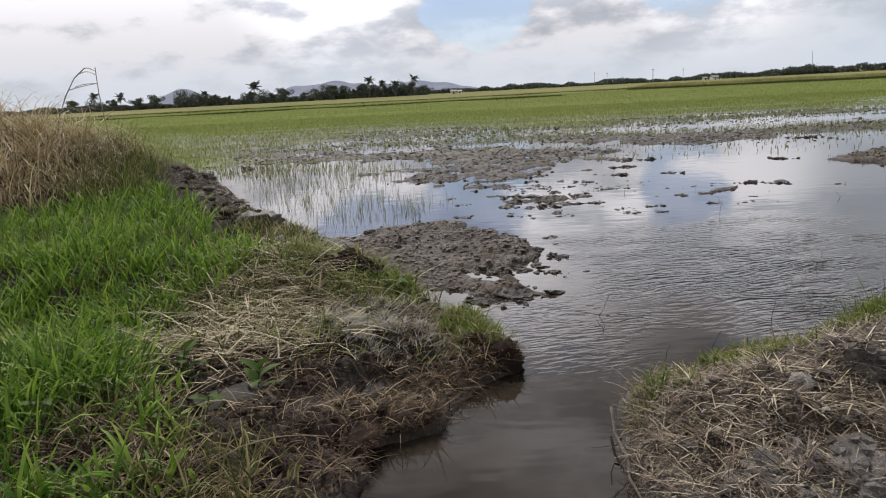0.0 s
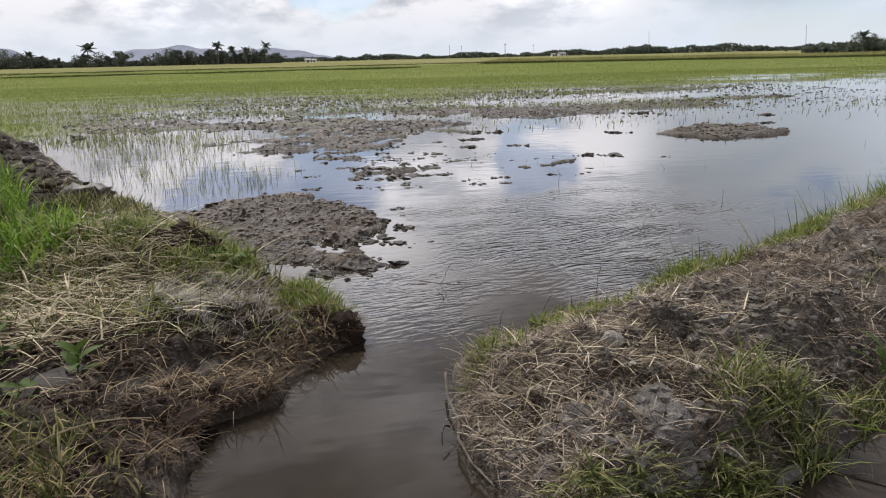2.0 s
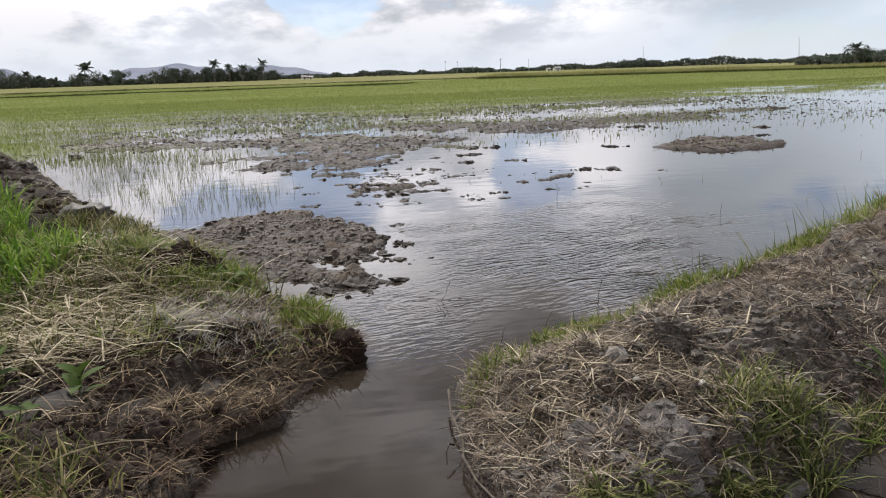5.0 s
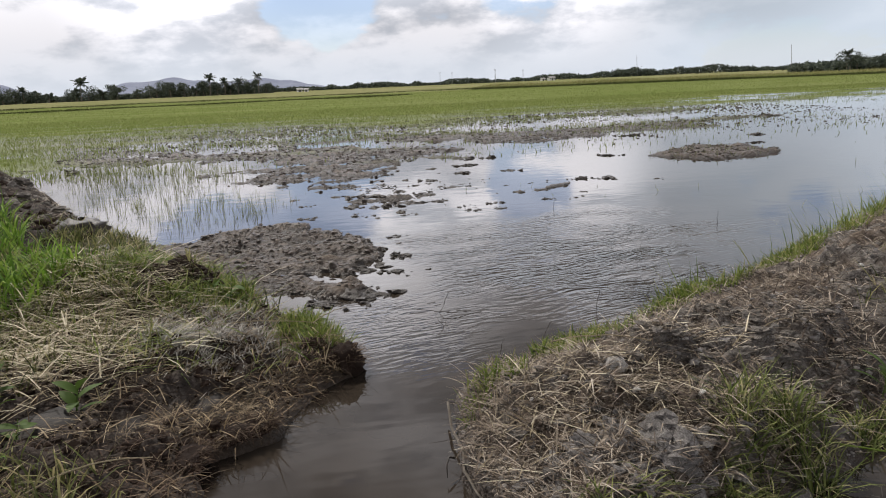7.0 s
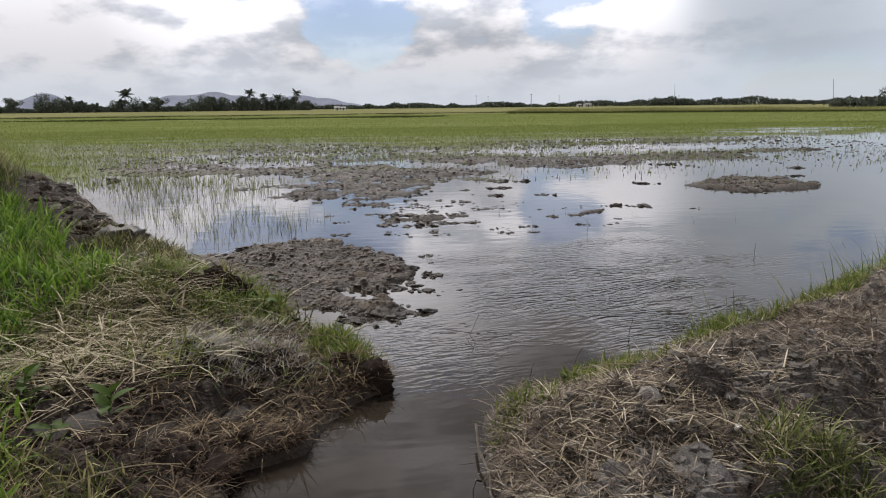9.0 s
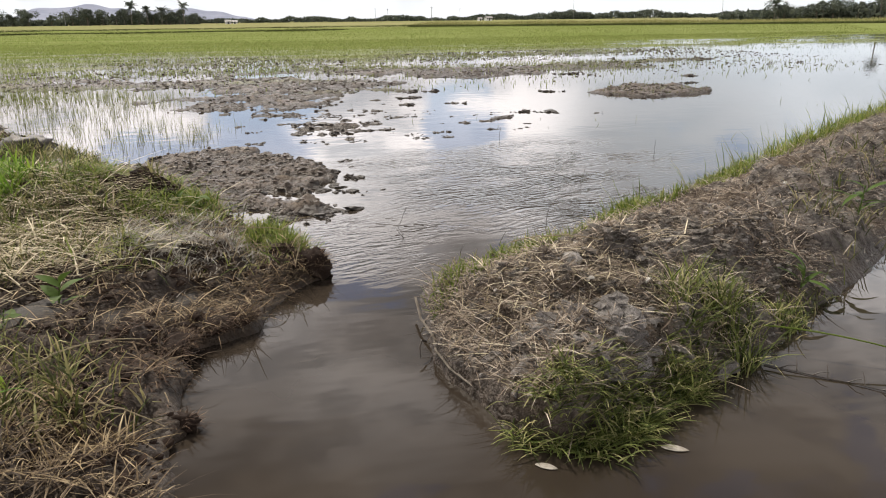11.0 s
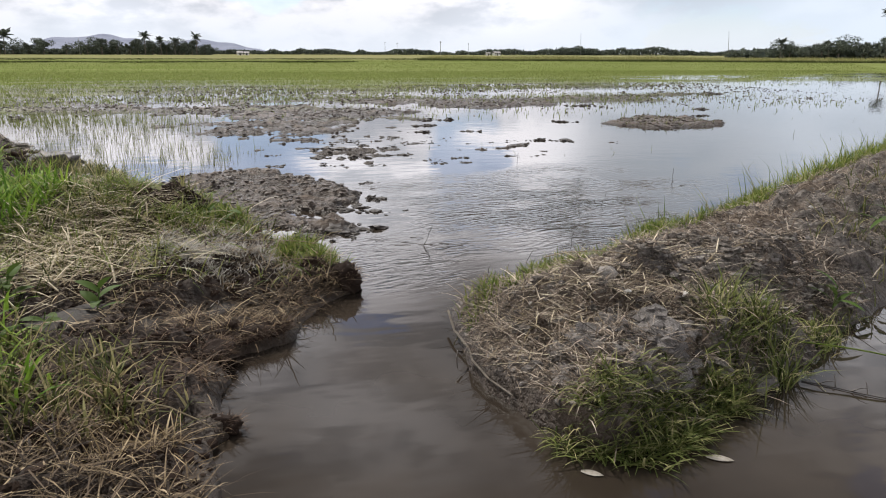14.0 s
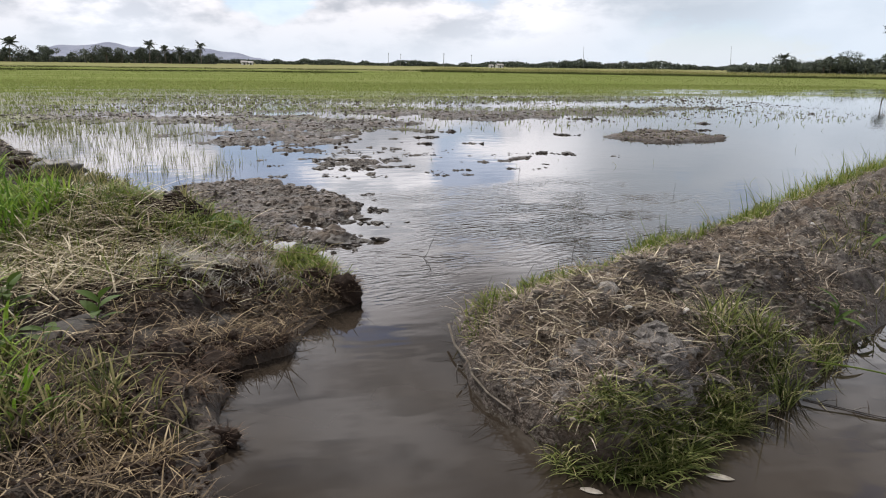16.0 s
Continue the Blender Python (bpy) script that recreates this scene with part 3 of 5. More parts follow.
def fast_mesh(name, verts, quads=None, tris=None, smooth=True):
    """A mesh from arrays."""
    me = bpy.data.meshes.new(name)
    quads = np.zeros((0, 4), int) if quads is None else quads
    tris = np.zeros((0, 3), int) if tris is None else tris
    me.vertices.add(len(verts))
    me.vertices.foreach_set("co", np.asarray(verts, np.float32).ravel())
    loops = np.concatenate([quads.ravel(), tris.ravel()]).astype(np.int32)
    me.loops.add(len(loops))
    me.loops.foreach_set("vertex_index", loops)
    start = np.concatenate([np.arange(len(quads)) * 4, len(quads) * 4 + np.arange(len(tris)) * 3]).astype(np.int32)
    me.polygons.add(len(start))
    me.polygons.foreach_set("loop_start", start)
    me.polygons.foreach_set("use_smooth", np.full(len(start), smooth))
    me.update(calc_edges=True)
    me.validate()
    return me


def sheet(name, xs, ys, fz, mat):
    X, Y = np.meshgrid(xs, ys)
    v = np.stack([X, Y, fz(X, Y)], -1).reshape(-1, 3)
    i = np.arange(len(xs) * len(ys)).reshape(len(ys), len(xs))
    q = np.stack([i[:-1, :-1], i[:-1, 1:], i[1:, 1:], i[1:, :-1]], -1).reshape(-1, 4)
    me = fast_mesh(name, v, q)
    me.materials.append(mat)
    return new(name, me)


# ---- ground and water ----
gx = ruler(-4500, 4500, -2.2, 3.2, 0.021, 0.021, 260)
gy = ruler(-400, 4800, 1.5, 5.2, 0.021, 0.0125, 260)
ground = tagged(sheet("ground", gx, gy, height, SOIL), "muddy paddy ground with grey clay banks and green rice", "ground", kind="structure")
wx, wy = np.linspace(-160, 160, 3), np.linspace(-40, 160, 3)
water = tagged(sheet("water", wx, wy, lambda x, y: np.zeros_like(x), WATER), "still brown flood water reflecting clouds", "water", kind="structure")

# ---- builders ----


def part(name, me, mat, parent, label="", m=None):
    """One mesh under a thing or under a part."""
    if isinstance(me, bmesh.types.BMesh):
        bm, me = me, bpy.data.meshes.new(name)
        bm.to_mesh(me)
        bm.free()
    if not me.materials:
        me.materials.append(mat)
    ob = new(name, me)
    ob.parent = parent
    if m is not None:
        ob.matrix_basis = m
    if label:
        ob["label"] = label
    return ob


def blades_arrays(base, az, length, a0, a1, width, segs=3):
    """Bent tapering blades: base places, heading, length, lean from upright at the root and at the tip, width."""
    n = len(base)
    pts, at = [], np.array(base, float)
    out = np.stack([np.cos(az), np.sin(az), np.zeros(n)], -1)
    turn = az + math.pi / 2 + rng.uniform(-0.7, 0.7, n)
    side = np.stack([np.cos(turn), np.sin(turn), np.zeros(n)], -1)
    for k in range(segs + 1):
        w = width * (1.0, 0.95, 0.7, 0.45, 0.3)[min(k, 4)] * 0.5 if k < segs else None
        if w is None:
            pts.append(at.copy())
        else:
            pts.append(at - side * w[:, None])
            pts.append(at + side * w[:, None])
        lean = a0 + (a1 - a0) * (k + 0.5) / segs
        at = at + (out * np.sin(lean)[:, None] + np.array([0, 0, 1.0]) * np.cos(lean)[:, None]) * (length / segs)[:, None]
    per = 2 * segs + 1
    v = np.stack(pts, 1).reshape(-1, 3)
    o = (np.arange(n) * per)[:, None]
    q = np.concatenate([o + np.array([[2 * k, 2 * k + 1, 2 * k + 3, 2 * k + 2]]) for k in range(segs - 1)]) if segs > 1 else None
    t = o + np.array([[2 * segs - 2, 2 * segs - 1, 2 * segs]])
    return v, q, t


def blades(name, mat, base, az, length, a0, a1, width, label, category, segs=3, kind="stuff"):
    v, q, t = blades_arrays(base, az, length, a0, a1, width, segs)
    me = fast_mesh(name, v, q, t)
    me.materials.append(mat)
    return tagged(new(name, me), label, category, kind=kind)


def scatter(count, box, keep):
    """Places on the ground in a box, kept with the chance that keep gives."""
    x, y = rng.uniform(box[0], box[1], count), rng.uniform(box[2], box[3], count)
    ok = rng.random(count) < keep(x, y)
    x, y = x[ok], y[ok]
    return np.stack([x, y, height(x, y)], -1)


def u(lo, hi, n):
    return rng.uniform(lo, hi, n)


def laid(p, up):
    p[:, 2] += rng.uniform(0.0, up, len(p))
    return p


def tufted(p, spread, each):
    """Every place becomes a tuft of several roots."""
    q = np.repeat(p, each, 0)
    q[:, :2] += rng.normal(0, spread, (len(q), 2))
    q[:, 2] = height(q[:, 0], q[:, 1])
    return q


# ---- grass on the banks ----
LUSH = [(-1.3, 1.2), (-1.75, 2.4), (-2.05, 3.2), (-2.1, 4.1), (-1.75, 5), (-1.6, 5.8), (-2.35, 6.9), (-3.2, 8.2), (-4.2, 10), (-5.2, 12), (-6.5, 12.5), (-9, 12), (-9, 1.2)]
MOUND = [(-6.9, 8.0), (-5.1, 8.3), (-4.75, 9.8), (-5.6, 12.4), (-7.5, 16), (-13, 17), (-13, 9)]


def lush(x, y):
    d = inside(x, y, LUSH) + 0.5 * cloudy(x, y, 0.9, 3)
    bare = step(value(x, y, 0.5), 0.12, 0.3)
    return step(d, 0.0, 0.35) * bare * (1 - step(inside(x, y, MOUND), 0.0, 0.6))


def clumps(p, spread, each):
    """Tufts whose blades lean out from the middle: places and headings."""
    off = rng.normal(0, spread, (len(p) * each, 2))
    q = np.repeat(p, each, 0)
    q[:, :2] += off
    q[:, 2] = height(q[:, 0], q[:, 1])
    return q, np.arctan2(off[:, 1], off[:, 0]) + rng.normal(0, 0.6, len(q))


p, az = clumps(scatter(10500, (-9, -1.2, 1.2, 12.5), lambda x, y: lush(x, y) * (0.30 + 0.70 * step(9.0 - y, 0, 5))), 0.045, 9)
k = len(p)
tall = (0.45 + 0.95 * value(p[:, 0], p[:, 1], 0.5)) * np.repeat(u(0.7, 1.25, k // 9), 9)
blades("lush_grass", GREEN, p, az, u(0.15, 0.38, k) * tall, u(0.0, 0.5, k), u(0.7, 2.1, k), u(0.008, 0.021, k), "lush bright green grass growing on the bank", "grass")
p = tufted(scatter(1300, (-3.2, -1.1, 1.3, 4.4), lambda x, y: step(cloudy(x, y, 0.6, 2), -0.05, 0.25) * step(inside(x, y, LUSH) + 0.55, 0.0, 0.5)), 0.04, 5)
k = len(p)
blades("coarse_grass", GREEN, p, u(0, 6.28, k), u(0.14, 0.30, k), u(0.1, 0.7, k), u(0.9, 2.2, k), u(0.015, 0.030, k), "coarse broad-bladed green grass by the straw", "grass", 4)


def thin_left(x, y):
    d = inside(x, y, LEFT_BANK)
    z1 = np.exp(-((x + 1.15) / 0.45) ** 2 - ((y - 5.7) / 0.75) ** 2) + 2.2 * np.exp(-((x + 0.12) / 0.28) ** 2 - ((y - 4.72) / 0.22) ** 2)
    z2 = 1.0 * np.exp(-((x + 1.35) / 0.6) ** 2 - ((y - 2.3) / 0.9) ** 2) + 0.55 * step(-x, 1.5, 1.9) + 0.7 * np.exp(-((x + 1.9) / 0.5) ** 2 - ((y - 7.3) / 1.2) ** 2)
    z2 = z2 + 0.45 * np.exp(-((x + 1.5) / 0.5) ** 2 - ((y - 4.7) / 0.6) ** 2)
    return np.clip(z1 + z2, 0, 1) * step(d, 0.05, 0.2) * step(cloudy(x, y, 0.6, 2), -0.1, 0.3) * step(9.5 - y, 0, 2)


p = tufted(scatter(11000, (-6, 0.4, 1.3, 9.5), thin_left), 0.03, 5)
p = p[p[:, 2] > 0.03]
k = len(p)
blades("olive_grass", OLIVE, p, u(0, 6.28, k), u(0.10, 0.26, k), u(0.0, 0.6, k), u(0.7, 1.9, k), u(0.006, 0.013, k), "sparse olive and yellowing grass on the muddy bank", "grass")


for name, cx, cy, r, count, lo, hi, mat in (("tip_grass", -0.04, 4.50, 0.15, 210, 0.07, 0.20, FRINGE), ("bank_sward", -0.72, 5.08, 0.20, 190, 0.08, 0.20, FRINGE), ("crest_sward", -1.35, 5.75, 0.32, 330, 0.06, 0.16, FRINGE), ("heap_sward", -1.75, 4.55, 0.40, 200, 0.08, 0.22, OLIVE)):
    x, y = rng.normal(cx, r, count), rng.normal(cy, r, count)
    p = tufted(np.stack([x, y, x * 0], -1), 0.025, 6)
    p = p[(p[:, 2] > 0.06) & (np.hypot(p[:, 0] + 0.95, p[:, 1] - 5.33) > 0.27)]
    k = len(p)
    blades(name, mat, p, u(0, 6.28, k), u(lo, hi, k), u(0.0, 0.8, k), u(0.5, 1.9, k), u(0.006, 0.012, k), "yellow green grass tufts on the muddy bank", "grass")


def fringe(x, y):
    d = inside(x, y, RIGHT_BANK)
    back = (y > 2.95 + (x - 0.7) * 0.607).astype(float)
    return back * step(d, 0.01, 0.08) * (1 - step(d, 0.24, 0.48)) * (0.12 + 0.88 * step(cloudy(x, y, 0.55, 3), -0.2, 0.2)) * (0.8 + 0.2 * step(x, 0.9, 1.5)) + back * 0.10 * step(d, 0.4, 0.6) * step(cloudy(x, y, 0.8, 2), 0.1, 0.4)


for box_, count in (((0.6, 4.6, 2.9, 6.2), 12000), ((4.5, 18, 5.0, 15), 34000)):
    p = tufted(scatter(count, box_, fringe), 0.03, 6)
    p = p[p[:, 2] > 0.03]
    k = len(p)
    blades("fringe_grass", FRINGE, p, u(0, 6.28, k), u(0.04, 0.15, k) * (0.6 + 0.8 * value(p[:, 0], p[:, 1], 0.3)) * (1 + 0.9 * step(p[:, 0], 2.0, 6)), u(0.0, 0.9, k), u(0.4, 1.8, k), u(0.005, 0.012, k), "short green grass fringing the water side of the bank", "grass")
p = scatter(5200, (2.2, 12, 3.5, 10), lambda x, y: fringe(x, y) * step(0.32 - inside(x, y, RIGHT_BANK), 0, 0.1))
k = len(p)
blades("tall_blades", FRINGE, p, u(1.2, 4.2, k), u(0.14, 0.40, k) * (1 + 0.5 * step(p[:, 0], 3.5, 6)), u(0.1, 0.7, k), u(0.4, 1.1, k), u(0.006, 0.011, k), "taller pointed grass blades leaning over the water", "grass")

FRONT = [(0.78, 1.76), (1.0, 1.62), (1.35, 1.72), (2.1, 2.06), (2.9, 2.52), (3.2, 2.75), (2.9, 2.70), (2.45, 2.47), (2.15, 2.55), (1.85, 2.48), (1.66, 2.14), (1.42, 1.97), (1.05, 1.96), (0.80, 1.93)]


def front(x, y):
    return step(inside(x, y, FRONT) + 0.12 * cloudy(x, y, 0.4, 2), -0.02, 0.10)


p = tufted(scatter(2700, (0.7, 3.4, 1.5, 3.0), lambda x, y: front(x, y) * step(value(x, y, 0.22), 0.2, 0.5) * (0.35 + 0.65 * step(x, 1.3, 1.7))), 0.03, 6)
p[:, 2] = np.maximum(p[:, 2], 0.0)
k = len(p)
blades("rank_grass", FOOT, p, u(0, 6.28, k), u(0.10, 0.24, k) * (0.8 + 0.55 * step(p[:, 0], 1.5, 1.9) - 0.65 * step(p[:, 0], 2.15, 2.4)), u(0.0, 0.8, k), u(0.7, 2.3, k), u(0.004, 0.0095, k), "rank green and yellow grass drooping to the water", "grass")
p = tufted(scatter(2100, (0.75, 1.75, 1.5, 2.2), lambda x, y: front(x, y) * (0.3 + 0.7 * step(cloudy(x, y, 0.30, 2), -0.1, 0.15))), 0.025, 6)
p[:, 2] = np.maximum(p[:, 2], 0.0)
k = len(p)
blades("fresh_grass", FOOT, p, u(3.0, 6.4, k), u(0.06, 0.19, k), u(0.3, 1.2, k), u(1.1, 2.2, k), u(0.005, 0.011, k), "fresh green grass drooping down the bank's foot", "grass", 4)


p = laid(scatter(2800, (0.75, 3.3, 1.5, 2.9), front), 0.05)
k = len(p)
blades("withered_blades", OLD_STRAW, p, u(0, 6.28, k), u(0.06, 0.22, k), u(0.9, 1.6, k), u(1.2, 2.4, k), u(0.004, 0.010, k), "withered pale blades among the rank grass", "straw")


def far_front(x, y):
    d = inside(x, y, RIGHT_BANK)
    return (y < 2.6 + (x - 0.7) * 0.607) * step(d, 0.0, 0.1) * (1 - step(d, 0.5, 0.9)) * step(x, 3.2, 3.8) * 0.6


p = tufted(scatter(2600, (3.0, 14, 2.3, 11), far_front), 0.04, 5)
k = len(p)
blades("bank_side_grass", OLIVE, p, u(0, 6.28, k), u(0.10, 0.26, k), u(0.1, 0.7, k), u(0.7, 1.8, k), u(0.005, 0.010, k), "olive grass on the bank's ditch side", "grass")

# ---- straw ----


def slumps(x, y):
    """1 on open ground, 0 where bare mud has slumped or a hole gapes."""
    bare = np.zeros(np.shape(x))
    for cx, cy, rx, ry in ((-1.42, 3.36, 0.42, 0.20), (-1.0, 3.44, 0.20, 0.15), (-0.67, 3.70, 0.22, 0.15), (-0.95, 2.52, 0.20, 0.14), (-0.76, 2.24, 0.16, 0.15), (2.52, 2.70, 0.20, 0.12)):
        bare = np.maximum(bare, np.exp(-(((x - cx) / rx) ** 2 + ((y - cy) / ry) ** 2) ** 2))
    return 1 - 0.93 * bare



def straw_left(x, y):
    d = inside(x, y, LEFT_BANK)
    heap = np.exp(-((x + 1.55) / 0.55) ** 2 - ((y - 4.75) / 0.75) ** 2) + 0.5 * np.exp(-((x + 2.3) / 0.6) ** 2 - ((y - 4.0) / 0.5) ** 2)
    return np.clip(heap, 0, 1) * step(d, 0.1, 0.3) * slumps(x, y)


p = laid(scatter(12500, (-3.4, -0.3, 3.2, 6.6), straw_left), 0.07)
k = len(p)
blades("pale_straw", STRAW, p, rng.normal(0.2, 0.75, k) + math.pi * rng.integers(0, 2, k), u(0.16, 0.55, k), u(1.0, 1.5, k), u(1.3, 2.0, k), u(0.005, 0.011, k), "pale dry straw lying in a matted heap", "straw")


p = laid(scatter(8500, (-2.4, 0.1, 3.9, 5.8), lambda x, y: slumps(x, y) * step(inside(x, y, LEFT_BANK), 0.08, 0.25) * (0.15 + 0.85 * step(cloudy(x + 9, y, 0.5, 3), -0.05, 0.25)) * (0.4 + 0.6 * step(y, 4.2, 4.7)) * step(np.hypot(x + 0.95, y - 5.33), 0.2, 0.36)), 0.06)
k = len(p)
blades("lying_grass", FRINGE, p, u(0, 6.28, k), u(0.10, 0.34, k), u(0.5, 1.35, k), u(1.2, 2.2, k), u(0.005, 0.012, k), "long limp green grass lying over straw", "grass", 4)
p = laid(scatter(11000, (-1.5, 0.4, 2.3, 5.0), lambda x, y: slumps(x, y) * step(inside(x, y, LEFT_BANK), -0.03, 0.05) * (1 - 0.8 * step(inside(x, y, LEFT_BANK), 0.45, 0.85)) * (0.12 + 0.88 * step(cloudy(x + 4, y, 0.32, 3), -0.12, 0.15))), 0.03)
k = len(p)
blades("root_tangle", ROOT, p, u(0, 6.28, k), 0.03 + 0.14 * rng.random(k) ** 1.5, u(0.8, 1.55, k), u(1.2, 2.3, k), u(0.0025, 0.007, k), "matted reddish brown roots in wet mud", "roots", 4)


def straw_mud(x, y):
    d = inside(x, y, LEFT_BANK)
    near = 0.75 * step(3.6 - y, 0, 0.9) * step(-x, 0.45, 0.7) + 0.50 + 1.2 * np.exp(-((x + 0.35) / 0.5) ** 2 - ((y - 3.9) / 0.7) ** 2)
    return near * step(d, -0.02, 0.08) * (0.05 + 0.25 * step(y, 3.0, 3.4) + 0.65 * step(cloudy(x, y, 0.40, 3), -0.08, 0.20)) * step(6.2 - y, 0, 1.2) * step(x + 2.6, 0, 0.5) * slumps(x, y)


p = laid(scatter(62000, (-2.8, 0.35, 1.2, 6.2), straw_mud), 0.055)
k = len(p)
blades("trampled_straw", MUD_STRAW, p, u(0, 6.28, k), 0.03 + 0.26 * rng.random(k) ** 1.7, u(0.7, 1.6, k), u(1.2, 2.3, k), 0.0022 + 0.007 * rng.random(k) ** 2, "trampled brown and tan straw on dark mud", "straw")
p = laid(tufted(scatter(620, (-2.0, -0.4, 1.2, 3.3), lambda x, y: slumps(x, y) * step(inside(x, y, LEFT_BANK), 0.05, 0.3) * step(cloudy(x + 3, y, 0.42, 2), 0.0, 0.22)), 0.04, 14), 0.03)
k = len(p)
blades("straw_tufts", TAN_STRAW, p, u(0, 6.28, k), u(0.05, 0.22, k), u(0.5, 1.5, k), u(1.1, 2.3, k), u(0.003, 0.0075, k), "yellowed straw tufts along the muddy edge", "straw")


x, y = rng.normal(-0.68, 0.24, 3000), rng.normal(4.34, 0.19, 3000)
p = np.stack([x, y, height(x, y) + rng.uniform(0.005, 0.045, 3000)], -1)
k = len(p)
blades("bleached_grass", STRAW_GREY, p, rng.normal(1.4, 0.7, k), u(0.06, 0.20, k), u(1.0, 1.5, k), u(1.3, 1.9, k), u(0.003, 0.007, k), "ash grey bleached grass matted on the bank", "straw")


def straw_right(x, y):
    d = inside(x, y, RIGHT_BANK)
    return slumps(x, y) * step(d, 0.03, 0.12) * (0.30 + 0.70 * step(cloudy(x, y, 0.6, 2), -0.2, 0.3)) * (1 - 0.5 * front(x, y)) * (1 - 0.85 * np.exp(-((x - 1.42) / 0.22) ** 2 - ((y - 2.20) / 0.15) ** 2)) * step(11 - x, 0, 5)


for box_, count in (((0.6, 3.4, 1.75, 4.7), 32000), ((3.2, 11, 2.9, 9.5), 75000)):
    p = laid(scatter(count, box_, straw_right), 0.03)
    k = len(p)
    blades("scattered_straw", OLD_STRAW, p, u(0, 6.28, k), 0.03 + 0.22 * rng.random(k) ** 1.8, u(1.0, 1.6, k), u(1.3, 2.1, k), u(0.003, 0.0085, k), "brown straw litter scattered over grey clay", "straw")
p = laid(scatter(9000, (0.66, 1.9, 1.8, 3.3), lambda x, y: slumps(x, y) * step(inside(x, y, RIGHT_BANK), 0.015, 0.06) * (1 - 0.6 * front(x, y)) * (1 - 0.7 * np.exp(-((x - 1.42) / 0.18) ** 2 - ((y - 2.20) / 0.12) ** 2))), 0.025)
k = len(p)
blades("fine_litter", OLD_STRAW, p, u(0, 6.28, k), 0.02 + 0.13 * rng.random(k) ** 1.6, u(0.9, 1.6, k), u(1.2, 2.1, k), u(0.0025, 0.006, k), "fine broken straw litter on the cut bank", "straw")
p = laid(scatter(2300, (0.7, 2.4, 2.2, 3.4), lambda x, y: 0.9 * np.exp(-((x - 1.35) / 0.35) ** 2 - ((y - 2.75) / 0.28) ** 2) + 0.12 * step(inside(x, y, RIGHT_BANK), 0.05, 0.2)), 0.03)
k = len(p)
blades("tan_straw", STRAW, p, u(0, 6.28, k), u(0.06, 0.28, k), u(1.2, 1.55, k), u(1.35, 1.9, k), u(0.004, 0.009, k), "tan straw strewn over the clay bank", "straw")

p = laid(scatter(16000, (-7, -1.2, 5.4, 14), lambda x, y: step(inside(x, y, LEFT_BANK), 0.0, 0.2) * (1 - step(inside(x, y, LEFT_BANK), 0.8, 1.5)) * (0.2 + 0.8 * step(cloudy(x, y, 0.6, 2), -0.1, 0.3))), 0.03)
k = len(p)
blades("crest_straw", OLD_STRAW, p, u(0, 6.28, k), u(0.08, 0.30, k), u(1.0, 1.6, k), u(1.3, 2.0, k), u(0.005, 0.012, k), "dead grass strands on the dark bank crest", "straw")

# ---- dry grass mound ----


def mound(x, y):
    return step(inside(x, y, MOUND) + 0.4 * cloudy(x, y, 0.8, 2), 0.0, 0.5) * step(x, -10.5, -8.0)


p, az = clumps(scatter(2300, (-13, -4.8, 8.5, 17), lambda x, y: mound(x, y) * step(cloudy(x, y, 0.9, 2), -0.25, 0.1)), 0.10, 14)
k = len(p)
tuft = np.repeat(u(0.6, 1.2, k // 14), 14)
blades("dry_grass_mound", DRY_GRASS, p, az, u(0.45, 1.25, k) * tuft * (0.45 + 0.55 * step(inside(p[:, 0], p[:, 1], MOUND), -0.1, 0.5)), u(0.0, 0.9, k), u(1.4, 3.4, k), u(0.007, 0.016, k), "tall dry brown grass in a drooping mound", "grass", 4)
p = scatter(5200, (-12, -4.8, 8.5, 16), lambda x, y: mound(x, y) * step(cloudy(x + 5, y, 1.0, 2), -0.1, 0.3))
k = len(p)
blades("mound_tangle", MUD_STRAW, p, u(0, 6.28, k), u(0.4, 1.0, k), u(0.2, 1.3, k), u(1.2, 3.2, k), u(0.008, 0.016, k), "tangled dead brown stems inside the mound", "grass", 4)
p = laid(scatter(2600, (-9.5, -4.8, 8.5, 12), lambda x, y: mound(x, y) * step(cloudy(x + 2, y, 0.7, 2), 0.0, 0.3)), 0.7)
k = len(p)
blades("fallen_stems", STRAW, p, u(0, 6.28, k), u(0.3, 0.8, k), u(0.8, 1.6, k), u(1.5, 2.6, k), u(0.007, 0.013, k), "pale broken stems hanging over the mound", "grass", 4)
p = scatter(5500, (-7.5, -4.6, 9.0, 13.5), lambda x, y: np.exp(-((inside(x, y, MOUND) - 0.25) / 0.4) ** 2) * step(x, -7.0, -5.8))
k = len(p)
blades("mound_edge_grass", OLIVE, p, u(0, 6.28, k), u(0.3, 0.9, k), u(0.0, 0.5, k), u(0.6, 2.2, k), u(0.006, 0.013, k), "olive grass at the edge of the dry mound", "grass", 4)

# ---- rice seedlings in the water ----


def pool(x, y):
    a = step(inside(x, y, [(-6.5, 19.5), (-3.3, 11.6), (-2.0, 10.0), (-1.0, 9.9), (-0.3, 11.5), (-1.8, 13.4), (-1.5, 18.5), (-5, 20.8)]) + 0.5 * cloudy(x, y, 1.2, 2), -0.4, 0.5)
    return a * (0.4 + 0.6 * value(x, y, 0.7))


p = scatter(8000, (-8, 1.0, 9.4, 21), pool)
p[:, 2] = np.minimum(p[:, 2], -0.02)
p = np.repeat(p, 2, 0)
p[:, :2] += rng.normal(0, 0.015, (len(p), 2))
k = len(p)
